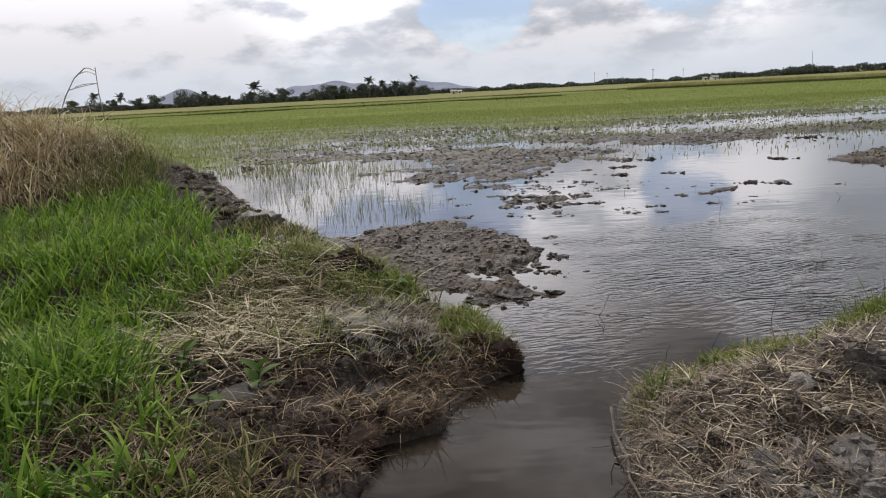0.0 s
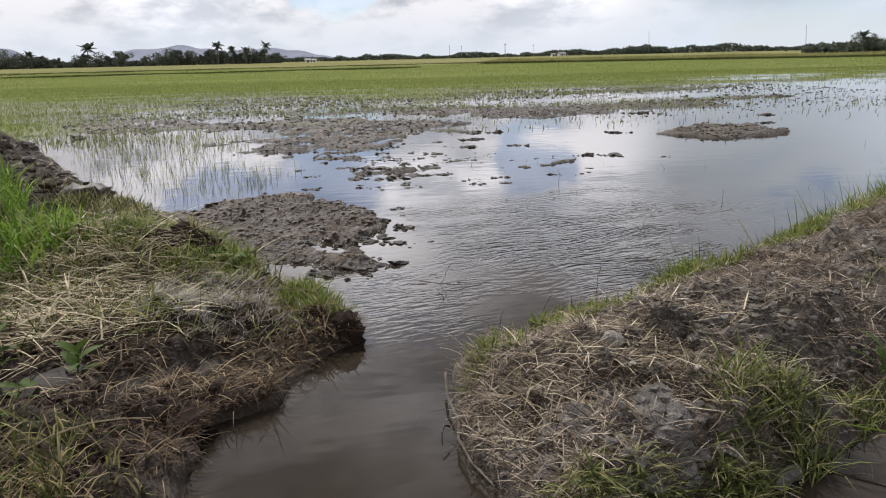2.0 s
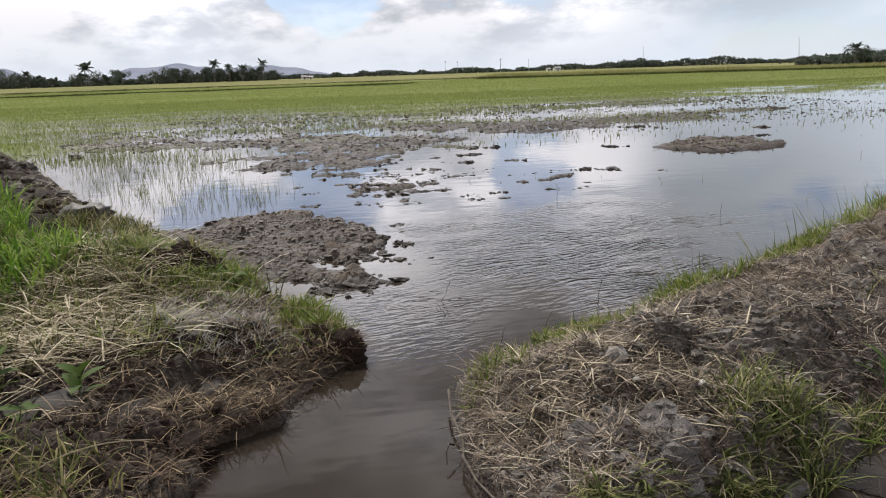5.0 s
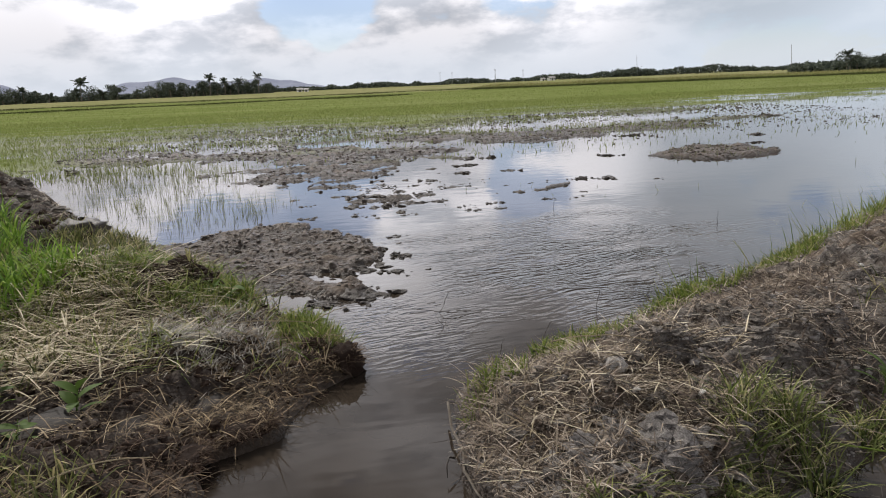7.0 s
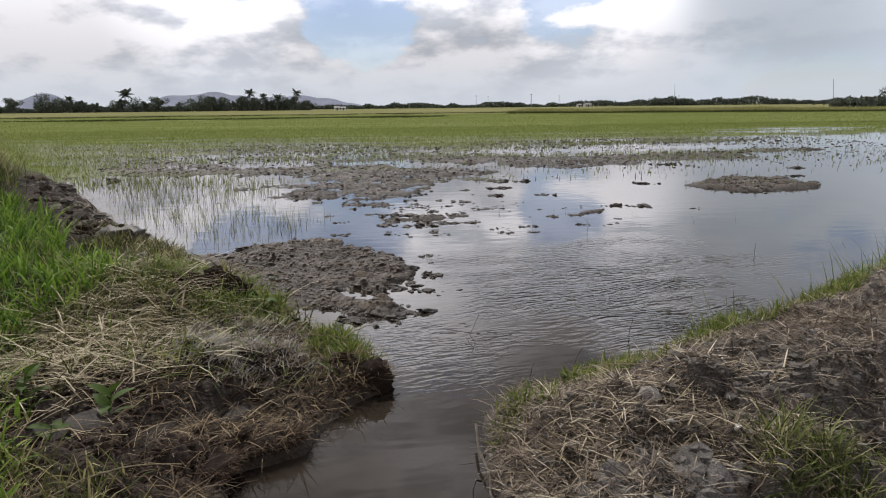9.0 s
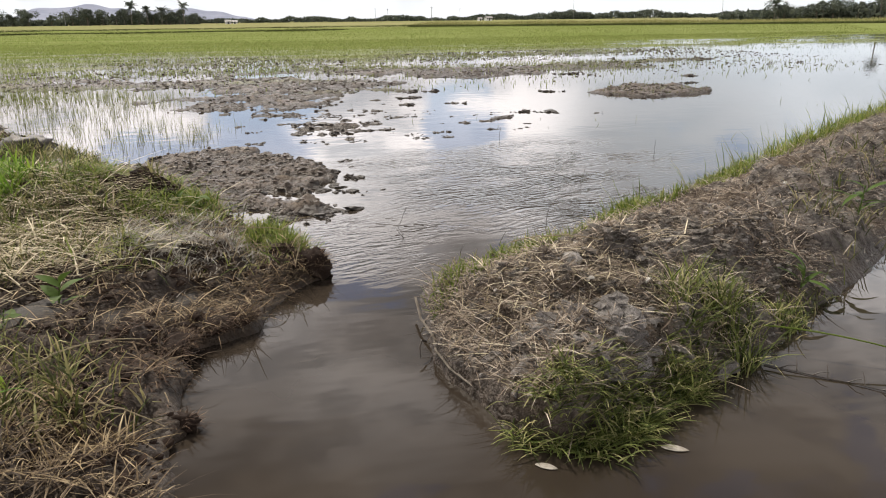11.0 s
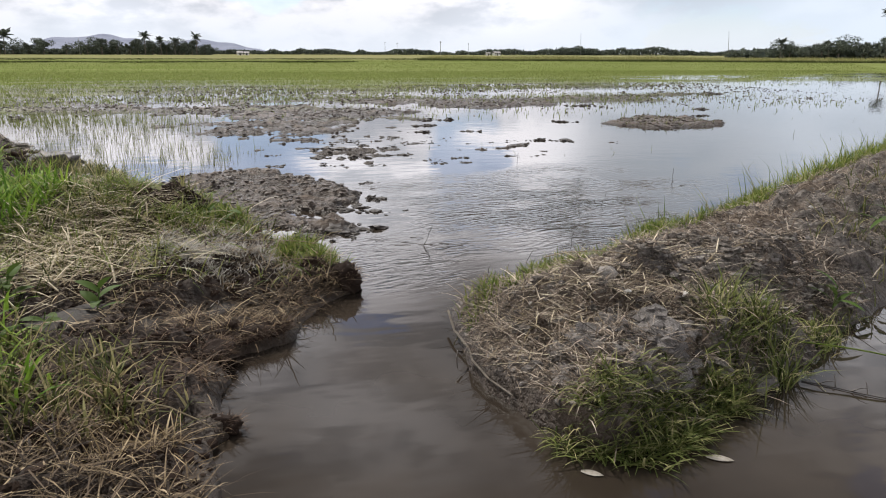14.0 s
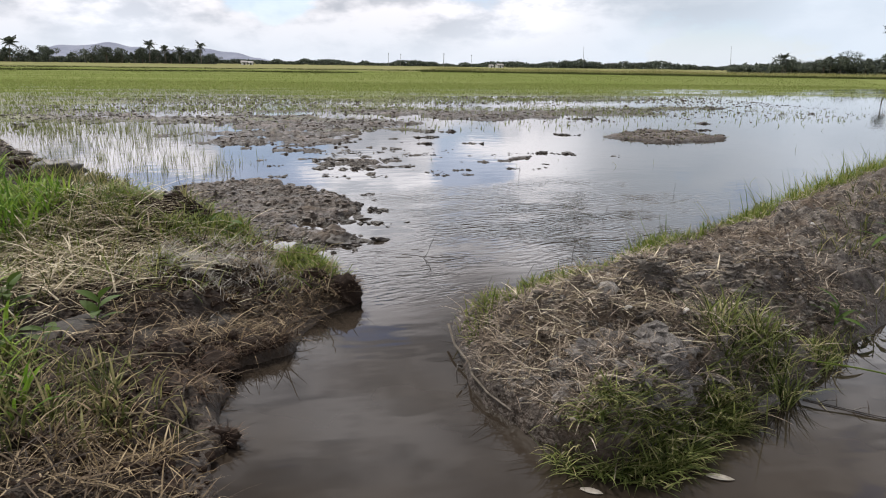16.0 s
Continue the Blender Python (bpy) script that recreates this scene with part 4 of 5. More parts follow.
blades("drowned_seedlings", SEEDLING, p, u(0, 6.28, k), u(0.12, 0.30, k), u(0.0, 0.2, k), u(0.05, 0.8, k), u(0.004, 0.007, k), "thin rice seedlings standing in still water", "seedlings")


def stray(x, y):
    return 0.5 * step(cloudy(x, y, 2.2, 2), 0.0, 0.4) * step(y, 7, 12) + 0.5 * step(y, 17, 24)


p = scatter(450, (7.2, 11, 13.4, 16.6), lambda x, y: step(inside(x, y, ISLAND), -0.2, 0.3) * 0.8)
k = len(p)
blades("island_sprouts", SEEDLING, p, u(0, 6.28, k), u(0.04, 0.14, k), u(0.0, 0.8, k), u(0.3, 1.6, k), u(0.006, 0.013, k), "short brown sprouts on the mud island", "seedlings", 2)
p = scatter(3800, (-6, 34, 7.5, 40), stray)
p = p[(p[:, 2] < 0.06) & (inside(p[:, 0], p[:, 1], LEFT_BANK) < 0) & (inside(p[:, 0], p[:, 1], RIGHT_BANK) < -0.2)]
p[:, 2] = np.maximum(p[:, 2], -0.04)
k = len(p)
blades("stray_seedlings", SEEDLING, p, u(0, 6.28, k), u(0.06, 0.18, k), u(0.0, 0.4, k), u(0.2, 1.2, k), u(0.004, 0.009, k), "stray rice seedlings poking out of shallow water", "seedlings", 2)


p = tufted(scatter(15000, (-14, 22, 20, 46), lambda x, y: 0.9 * step(cloudy(x * 0.3, y, 2.6, 3), -0.12, 0.25) * step(y, 19.5, 25) * step(46 - y, 0, 12) * step(26 - x, 0, 12)), 0.10, 3)
p = p[(inside(p[:, 0], p[:, 1], LEFT_BANK) < 0) & (np.maximum(inside(p[:, 0], p[:, 1], MID_FLAT), inside(p[:, 0], p[:, 1], STRIP)) < 0)]
p[:, 2] = np.maximum(p[:, 2], -0.02)
k = len(p)
blades("brown_seedlings", SEEDLING, p, u(0, 6.28, k), u(0.05, 0.15, k), u(0.0, 0.7, k), u(0.3, 1.6, k), u(0.008, 0.020, k), "brownish rice seedlings between mud and water", "seedlings", 2)


def rice(x, y):
    bare = np.maximum(np.maximum(inside(x, y, MID_FLAT), inside(x, y, STRIP)), inside(x, y, FAR_FLAT))
    return rice_cover(x, y) * (inside(x, y, LEFT_BANK) < 0) * (1 - 0.85 * step(bare, -0.2, 0.3))


p = scatter(190000, (-48, 56, 17, 62), rice)
p = p[np.abs(p[:, 0] - 5) < 6 + 0.85 * p[:, 1]]
p[:, 2] = np.maximum(p[:, 2], -0.03)
k = len(p)
blades("young_rice", RICE, p, u(0, 6.28, k), u(0.07, 0.17, k), u(0.0, 0.5, k), u(0.2, 1.3, k), u(0.010, 0.024, k), "young green rice standing in the flooded field", "rice", 2)
p = scatter(95000, (-110, 120, 60, 150), lambda x, y: (inside(x, y, LEFT_BANK) < 0).astype(float))
p = p[np.abs(p[:, 0] - 5) < 6 + 0.85 * p[:, 1]]
k = len(p)
blades("distant_rice", RICE, p, u(0, 6.28, k), u(0.08, 0.16, k), u(0.0, 0.4, k), u(0.2, 1.0, k), u(0.02, 0.045, k), "even green young rice covering the far paddy", "rice", 2)


def border(a, b, count, wide, lo, hi, name, mat, label, width):
    t = rng.random(count)
    x = a[0] + (b[0] - a[0]) * t + rng.normal(0, wide, count)
    y = a[1] + (b[1] - a[1]) * t + rng.normal(0, wide, count)
    q = np.stack([x, y, height(x, y) - 0.02], -1)
    c = len(q)
    blades(name, mat, q, u(0, 6.28, c), u(lo, hi, c) * (0.7 + 0.5 * value(x, y, 9.0)), u(0.0, 0.3, c), u(0.2, 1.0, c), u(0.5 * width, width, c), label, "grass", 2)


border((38, 161), (110, 119), 16000, 1.6, 0.4, 0.85, "border_grass", BORDER, "tall tan grass along the far field's border", 0.06)
border((110, 119), (330, -10), 30000, 1.6, 0.4, 0.85, "border_reeds", BORDER, "tall tan grass along the far field's border", 0.06)
border((36, 156), (108, 114), 15000, 0.9, 0.3, 0.62, "border_weeds", DIKE, "olive weeds at the foot of the border grass", 0.08)
border((108, 114), (330, -17), 30000, 0.9, 0.3, 0.62, "border_herbs", DIKE, "olive weeds at the foot of the border grass", 0.08)
border((-160, 96), (-47, 110), 5000, 0.35, 0.1, 0.26, "dike_grass", DIKE, "dark grass on a low field dike", 0.12)
border((-47, 110), (16, 114), 4500, 0.35, 0.1, 0.26, "dike_weeds", DIKE, "dark grass on a low field dike", 0.12)
border((-190, 140), (-64, 149), 5000, 0.4, 0.12, 0.32, "ridge_grass", DIKE, "dark grass on a low field dike", 0.14)
border((-64, 149), (40, 160), 5000, 0.4, 0.12, 0.32, "ridge_weeds", DIKE, "dark grass on a low field dike", 0.14)

# ---- clods and stones ----


def lump_mesh(name, seed, mat, rough=0.35, subdiv=3, flat=0.65, soft=True):
    bm = bmesh.new()
    bmesh.ops.create_icosphere(bm, subdivisions=subdiv, radius=0.5)
    off = Vector((seed * 7.3, seed * 3.1, seed * 1.7))
    for v in bm.verts:
        d = v.co.normalized()
        r = 1 + rough * noise.noise(d * 1.6 + off) + rough * 0.6 * noise.noise(d * 4.0 + off) + rough * 0.3 * noise.noise(d * 9 + off)
        v.co = d * 0.5 * r
        v.co.z *= flat
    me = bpy.data.meshes.new(name)
    bm.to_mesh(me)
    bm.free()
    me.materials.append(mat)
    for poly in me.polygons:
        poly.use_smooth = soft
    return me


CLODS = [lump_mesh("mud_clod", s, DARK_MUD, 0.65, 3, 0.5) for s in range(4)]
CHUNKS = [lump_mesh("clay_chunk", s + 90, CRACKED, 1.0, 2, 0.7, False) for s in range(5)]
CRUMBS = [lump_mesh("clay_clod", s + 9, CLAY, 1.05, 3, 0.6, False) for s in range(5)]

BROKEN = [lump_mesh("loam_clod", s + 60, LOAM, 0.7, 3, 0.6) for s in range(4)]


def put_lump(name, me, x, y, size, label, category, group="", sink=0.25, level=None):
    ob = new(name, me)
    base = float(height(np.array([x]), np.array([y]))[0])
    base = base if level is None else max(base, level)
    ob.matrix_basis = Matrix.LocRotScale((x, y, base + size * (0.33 - sink)), Euler((random.uniform(-0.3, 0.3), random.uniform(-0.3, 0.3), random.uniform(0, 6.28))), (size * random.uniform(0.8, 1.4), size * random.uniform(0.8, 1.2), size * random.uniform(0.8, 1.1)))
    return tagged(ob, label, category, group)




def crumbs(name, mat, p, size, label, flat=0.6):
    """A great many small broken lumps."""
    bm = bmesh.new()
    bmesh.ops.create_icosphere(bm, subdivisions=1, radius=0.5)
    base = np.array([v.co[:] for v in bm.verts])
    tri = np.array([[v.index for v in f.verts] for f in bm.faces])
    bm.free()
    c, m = len(p), len(base)
    v = base[None] * (1 + rng.uniform(-0.42, 0.42, (c, m, 1))) * (size[:, None] * u(0.6, 1.4, (c, 3)))[:, None, :]
    a = u(0, 6.28, c)[:, None]
    w = v.copy()
    w[..., 0], w[..., 1] = v[..., 0] * np.cos(a) - v[..., 1] * np.sin(a), v[..., 0] * np.sin(a) + v[..., 1] * np.cos(a)
    w = w * np.array([1, 1, flat]) + (p + np.array([0, 0, 0.1]) * size[:, None])[:, None, :]
    me = fast_mesh(name, w.reshape(-1, 3), None, (np.arange(c)[:, None, None] * m + tri[None]).reshape(-1, 3), False)
    me.materials.append(mat)
    return tagged(new(name, me), label, "crumbs", kind="stuff")


def clay_side(x, y):
    return step(inside(x, y, RIGHT_BANK), 0.0, 0.08) * (0.25 + 0.75 * step(cloudy(x, y, 0.5, 2), -0.1, 0.3)) * step(9 - x, 0, 6)


def loam_side(x, y):
    return step(inside(x, y, LEFT_BANK), 0.0, 0.10) * step(x + 2.0 + step(y, 5, 10) * 2.0, 0, 0.4) * (0.25 + 0.75 * step(cloudy(x, y, 0.5, 2), -0.1, 0.3))


for box_, count in (((0.65, 3.0, 1.75, 4.6), 15000), ((3.0, 9, 2.8, 8.5), 24000)):
    p = scatter(count, box_, clay_side)
    crumbs("clay_crumbs", CRUMB, p, 0.006 + 0.045 * rng.random(len(p)) ** 5, "crumbled grey clay strewn over the bank")
for box_, count in (((-2.2, 0.35, 1.3, 5.6), 20000), ((-4.5, -0.6, 5.2, 12), 12000)):
    p = scatter(count, box_, loam_side)
    crumbs("loam_crumbs", LOAM, p, 0.010 + 0.06 * rng.random(len(p)) ** 4, "dark crumbled loam on the muddy bank")
x, y = rng.normal(-0.95, 0.16, 900), rng.normal(5.33, 0.13, 900)
crumbs("loam_crumbs", LOAM, np.stack([x, y, height(x, y) + 0.02], -1), 0.012 + 0.05 * rng.random(900) ** 2, "dark crumbly earth heaped on the bank")
p = scatter(16000, (-2.3, 0.95, 5.4, 9.6), lambda x, y: 0.25 + 0.75 * step(value(x, y, 0.3), 0.3, 0.7))
p = p[(p[:, 2] > 0.0) & (inside(p[:, 0], p[:, 1], LEFT_BANK) < 0.05)]
crumbs("flat_crumbs", MUDDY, p, 0.008 + 0.06 * rng.random(len(p)) ** 5, "trodden dark mud lumps on the near flat", 0.3)
p = scatter(170000, (-7.5, 20, 5.5, 29), lambda x, y: np.clip(1.2 - y * 0.03, 0, 1) * (0.15 + 0.85 * step(value(x, y, 0.35), 0.2, 0.6)))
p = p[(p[:, 2] > 0.012) & (inside(p[:, 0], p[:, 1], LEFT_BANK) < 0) & (inside(p[:, 0], p[:, 1], RIGHT_BANK) < -0.1)]
crumbs("mud_crumbs", MUDDY, p, (0.014 + 0.05 * rng.random(len(p)) ** 4) * (0.6 + 0.05 * p[:, 1]), "broken dark mud lumps covering the flats", 0.42)
p = scatter(42000, (-6, 24, 7.5, 37), lambda x, y: 0.10 + 0.6 * np.exp(-((x - 2.2) / 2.0) ** 2 - ((y - 12.5) / 3.0) ** 2) + 0.25 * step(y, 18, 26))
p = p[(p[:, 2] > -0.055) & (p[:, 2] < 0.012) & (inside(p[:, 0], p[:, 1], LEFT_BANK) < -0.2)]
p[:, 2] = np.maximum(p[:, 2], -0.012)
crumbs("shallow_crumbs", MUDDY, p, (0.02 + 0.05 * rng.random(len(p)) ** 3) * (0.6 + 0.04 * p[:, 1]), "small mud lumps just breaking the water", 0.5)

# ragged clumps of clods standing in the shallows


SHARDS = [lump_mesh("clod", 300 + i, DARK_MUD, 1.1, 2, 0.6, False) for i in range(5)]


def mud_clump(x, y, size, count):
    thing = new("mud_clump")
    thing.matrix_basis = pose(x, y, 0.0, 0, 0, random.uniform(-20, 20))
    for k in range(count):
        w = size * (0.04 + 0.16 * random.random() ** 2)
        part("clod", SHARDS[k % 5], DARK_MUD, thing, m=Matrix.LocRotScale((random.gauss(0, 0.26) * size, random.gauss(0, 0.15) * size, w * 0.05), Euler((0, 0, random.uniform(0, 6.28))), (w * random.uniform(1.0, 2.2), w, w * 0.8)))
    return tagged(thing, "ragged dark wet mud clods breaking the shallow water", "mud", "mud clumps in the shallows")


for x, y, size in ((3.98, 16.7, 1.2), (1.83, 10.8, 0.5), (0.55, 10.7, 0.8), (0.72, 9.9, 0.5), (1.2, 10.6, 0.7), (0.98, 11.7, 0.9), (1.4, 11.55, 0.7), (1.82, 11.6, 0.6), (0.65, 11.85, 0.7), (3.1, 14.1, 0.8),
                   (4.1, 14.0, 0.8), (2.7, 10.2, 0.4), (3.6, 10.2, 0.5), (0.0, 10.0, 0.5), (2.3, 13.2, 0.7), (2.6, 12.2, 0.5), (3.4, 15.4, 0.8), (4.9, 12.2, 0.8), (5.3, 12.0, 0.6), (6.9, 15.6, 0.9),
                   (11.3, 16.4, 0.8), (12.6, 18.4, 1.0), (9.6, 20.6, 1.2), (0.9, 7.2, 0.4), (0.85, 6.6, 0.4), (1.0, 8.3, 0.3), (0.46, 5.86, 0.6), (0.42, 6.0, 0.5), (0.55, 6.85, 0.5), (0.30, 6.9, 0.4), (0.68, 7.3, 0.5), (0.62, 7.7, 0.4), (0.2, 5.6, 0.5), (0.0, 5.72, 0.4)):
    mud_clump(x, y, size * (0.7 if y > 9 else 1.0), 12)
made = 0
while made < 60:
    x, y = rng.normal(1.7, 1.1), rng.normal(11.8, 1.9)
    if y < 9.6 or x < -0.4:
        continue
    mud_clump(float(x), float(y), float(0.12 + 0.26 * rng.random() ** 2), 6)
    made += 1
for x, y, s in ((1.0, 7.9, 0.12), (1.15, 7.6, 0.10), (0.80, 6.6, 0.14), (0.95, 6.55, 0.10), (-5.9, 19.2, 0.5)):
    put_lump("mud_clod", CLODS[int(s * 100) % 4], x, y, s * 0.6, "dark mud clod standing in shallow water", "clod", "clods in the shallows", 0.25, -0.02)
SLABS = [lump_mesh("mud_lump", s + 20, SLICK, 0.3, 3, 0.45) for s in range(3)]
for i, (x, y, lx, ly, turn) in enumerate(((-1.42, 3.38, 0.46, 0.22, 0.5), (-1.00, 3.46, 0.26, 0.20, 0.9), (-0.67, 3.72, 0.32, 0.24, 0.1))):
    slab = new("mud_lump", SLABS[i % 3])
    slab.matrix_basis = Matrix.LocRotScale((x, y, float(height(np.array([x]), np.array([y]))[0]) + 0.02), Euler((0.2, -0.1, turn)), (lx, ly, 0.15))
    tagged(slab, "smooth dark lump of slumped wet mud", "clod", "slumped mud on the bank")


def sod(name, x, y, z, size, turn, hairs, label):
    """A torn sod: a crumbled clod of dark earth with root hairs hanging from it."""
    thing = new(name, lump_mesh(name, 77 + hairs, LOAM, 0.55 if size[2] > 0.15 else 0.32, 4, 1.0))
    thing.matrix_basis = pose(x, y, z, 0, 0, turn)
    for q in thing.data.vertices:
        q.co = Vector((q.co.x * size[0], q.co.y * size[1], q.co.z * size[2]))
    a, e = u(0, 6.28, hairs), u(-0.5, 1.0, hairs)
    base = np.stack([np.cos(a) * np.cos(e) * size[0] * 0.47, np.sin(a) * np.cos(e) * size[1] * 0.47, np.sin(e) * size[2] * 0.47], -1)
    vv, q, t = blades_arrays(base, a + rng.normal(0, 0.7, hairs), u(0.02, 0.09, hairs), u(0.3, 1.6, hairs), u(1.0, 2.6, hairs), u(0.002, 0.005, hairs), 3)
    part("root_hair", fast_mesh("root_hair", vv, q, t), ROOT, thing, "brown root hairs")
    return tagged(thing, label, "sod")


sod("sod_clod", 0.16, 4.13, 0.085, (0.25, 0.22, 0.21), 12, 520, "crumbled dark brown sod clod jutting over the water")
sod("sod_ledge", -0.46, 3.27, 0.07, (0.48, 0.20, 0.07), 22, 1300, "thin ledge of matted roots overhanging a wet hollow")
sod("sod_ledge", -0.66, 3.02, 0.08, (0.30, 0.20, 0.09), 65, 700, "thin ledge of matted roots overhanging the water")
sod("sod_ledge", -0.58, 2.30, 0.03, (0.11, 0.16, 0.09), 80, 120, "dark earth knob at the foot of the bank")
put_lump("mud_clod", CLODS[1], 0.47, 5.93, 0.22, "dark crumbled mud clod at the flat's tip", "clod", "", 0.15)
put_lump("mud_clod", CLODS[2], 0.30, 5.85, 0.16, "dark crumbled mud clod at the flat's tip", "clod", "", 0.15)
put_lump("mud_clod", CLODS[0], -2.46, 7.85, 0.44, "large dark clod on the bank's crest", "clod", "", 0.15)
put_lump("mud_clod", CLODS[3], -2.75, 8.3, 0.25, "dark clod on the bank's crest", "clod", "", 0.2)
for i in range(34):
    y = random.uniform(2.5, 4.4)
    x = np.interp(y, (2.5, 3.0, 3.4, 4.0, 4.4), (-0.75, -0.55, -0.35, 0.0, 0.1)) + random.uniform(-0.55, 0.0)
    put_lump("loam_clod", BROKEN[i % 4], float(x), y, random.uniform(0.03, 0.11), "dark broken loam clod on the muddy bank", "clod", "loam clods on the muddy bank", 0.3)
for i in range(120):
    x, y = random.gauss(1.40, 0.20), random.gauss(2.20, 0.14)
    put_lump("clay_clod", CHUNKS[i % 5], x, y, 0.03 + 0.11 * random.random() ** 2, "grey cracked clay clod on the bank", "clod", "clay clods on the bank", 0.3)
for i in range(130):
    t = random.random()
    x, y = 0.78 + 1.9 * t, 2.12 + 1.0 * t + random.uniform(-0.15, 0.75)
    put_lump("clay_clod", CRUMBS[i % 5], x, y, 0.025 + 0.09 * random.random() ** 2.2, "grey dried clay clod among straw", "clod", "clay clods on the bank", 0.32)
for i in range(14):
    put_lump("clay_clod", CRUMBS[i % 5], 2.52 + random.gauss(0, 0.22), 2.88 + random.gauss(0, 0.07), random.uniform(0.05, 0.12), "grey clay clod over the dark hollow", "clod", "clay clods on the bank", 0.25)
for i in range(60):
    t = random.random()
    x = 0.9 + 6.5 * t ** 1.6
    y = 2.75 + (x - 0.7) * 0.62 + random.uniform(-0.45, 0.6)
    put_lump("clay_clod", CRUMBS[i % 5], x, y, random.uniform(0.03, 0.10), "grey dried clay clod among straw", "clod", "clay clods on the bank", 0.3)
for i in range(95):
    y = random.uniform(5.4, 15.0)
    x = -1.5 - (y - 5.6) * 0.48 + random.uniform(-0.45, 0.25)
    put_lump("bank_clod", BROKEN[i % 4] if i % 3 else CRUMBS[i % 5], x, y, random.uniform(0.05, 0.17) * (1 + 0.04 * y), "grey brown clod on the grassy bank", "clod", "clay clods by the grass", 0.3)
for i, (x, y, s) in enumerate(((-1.92, 6.55, 0.22), (-1.70, 6.38, 0.16), (-2.08, 6.80, 0.18), (-1.78, 6.72, 0.12), (-1.78, 5.95, 0.17), (-1.62, 5.85, 0.12), (-1.95, 6.1, 0.12), (-0.80, 4.35, 0.14), (-0.95, 4.2, 0.10), (-0.85, 4.1, 0.08))):
    put_lump("pale_clod", lump_mesh("pale_clod", 30 + i, PALE_CLAY, 0.8, 3, 0.4), x, y, s * 0.8, "pale bleached lump of dried clay", "clod", "", 0.28)
put_lump("pale_clod", lump_mesh("pale_clod", 40, PALE_CLAY, 0.35, 3, 0.5), 1.47, 2.80, 0.15, "pale flat lump of dried clay on straw", "clod", "", 0.2)


def snail_shell(x, y, s):
    """A small shell: coiled tube."""
    thing = new("snail_shell")
    bm = bmesh.new()
    rings = []
    for i in range(29):
        a = i * 0.45
        r = 0.5 * math.exp(-0.13 * a)
        c, w = Vector((r * math.cos(a), r * math.sin(a), 0.05 * a)), 0.42 * r
        rings.append([bm.verts.new(c + Vector((math.cos(a) * math.cos(b), math.sin(a) * math.cos(b), math.sin(b))) * w * 1.35) for b in (0, 1.05, 2.1, 3.14, 4.19, 5.24)])
    for p0, p1 in zip(rings, rings[1:]):
        for j in range(6):
            bm.faces.new((p0[j], p0[(j + 1) % 6], p1[(j + 1) % 6], p1[j]))
    part("whorl", bm, SHELL, thing)
    z = float(height(np.array([x]), np.array([y]))[0])
    thing.matrix_basis = Matrix.LocRotScale((x, y, z + s * 0.3 + 0.012), Euler((0.6, 0.4, random.uniform(0, 6))), (s, s, s))
    return tagged(thing, "small bleached white snail shell on the clay", "shell", "shells on the bank")


for x, y, s in ((1.47, 2.55, 0.035), (1.74, 2.44, 0.03), (1.05, 2.85, 0.02), (2.15, 3.35, 0.022), (3.6, 3.95, 0.03), (3.9, 4.05, 0.028), (1.2, 2.35, 0.018), (2.6, 3.5, 0.02)):
    snail_shell(x, y, s)

# ---- sticks, stems and weeds ----


def tube(points, r0, r1, sides=6):
    """A tapering tube through points."""
    bm = bmesh.new()
    pts = [Vector(q) for q in points]
    rings = []
    for i, c in enumerate(pts):
        d = (pts[min(i + 1, len(pts) - 1)] - pts[max(i - 1, 0)]).normalized()
        a = d.cross(Vector((0.3, 0.2, 1)) if abs(d.z) < 0.9 else Vector((1, 0, 0))).normalized()
        b = d.cross(a)
        r = r0 + (r1 - r0) * i / (len(pts) - 1)
        rings.append([bm.verts.new(c + (a * math.cos(6.2832 * j / sides) + b * math.sin(6.2832 * j / sides)) * r) for j in range(sides)])
    for p0, p1 in zip(rings, rings[1:]):
        for j in range(sides):
            bm.faces.new((p0[j], p0[(j + 1) % sides], p1[(j + 1) % sides], p1[j]))
    bm.faces.new(rings[0][::-1])
    bm.faces.new(rings[-1])
    return bm


def bent(a, b, sag, wob=0.0, steps=8):
    a, b = Vector(a), Vector(b)
    return [a.lerp(b, i / steps) + Vector((random.uniform(-wob, wob), random.uniform(-wob, wob), sag * 4 * (i / steps) * (1 - i / steps))) for i in range(steps + 1)]


def stick(points, r0, r1, mat, label, category="stick"):
    me = bpy.data.meshes.new("stick")
    bm = tube(points, r0, r1)
    bm.to_mesh(me)
    bm.free()
    me.materials.append(mat)
    return tagged(new("stick", me), label, category)


def ground_z(x, y):
    return float(height(np.array([float(x)]), np.array([float(y)]))[0])


stick([(0.70, 3.3, 0.09), (0.67, 3.05, 0.06), (0.68, 2.8, 0.05), (0.64, 2.6, 0.07), (0.66, 2.4, 0.06), (0.72, 2.22, 0.05), (0.80, 2.1, 0.04)], 0.008, 0.005, BARK, "bent grey root along the bank's cut edge")
stick([(0.62, 2.72, 0.07), (0.59, 2.7, 0.09), (0.57, 2.66, 0.07), (0.565, 2.62, 0.03)], 0.006, 0.003, DARK_MUD, "short dark hooked root over the water")
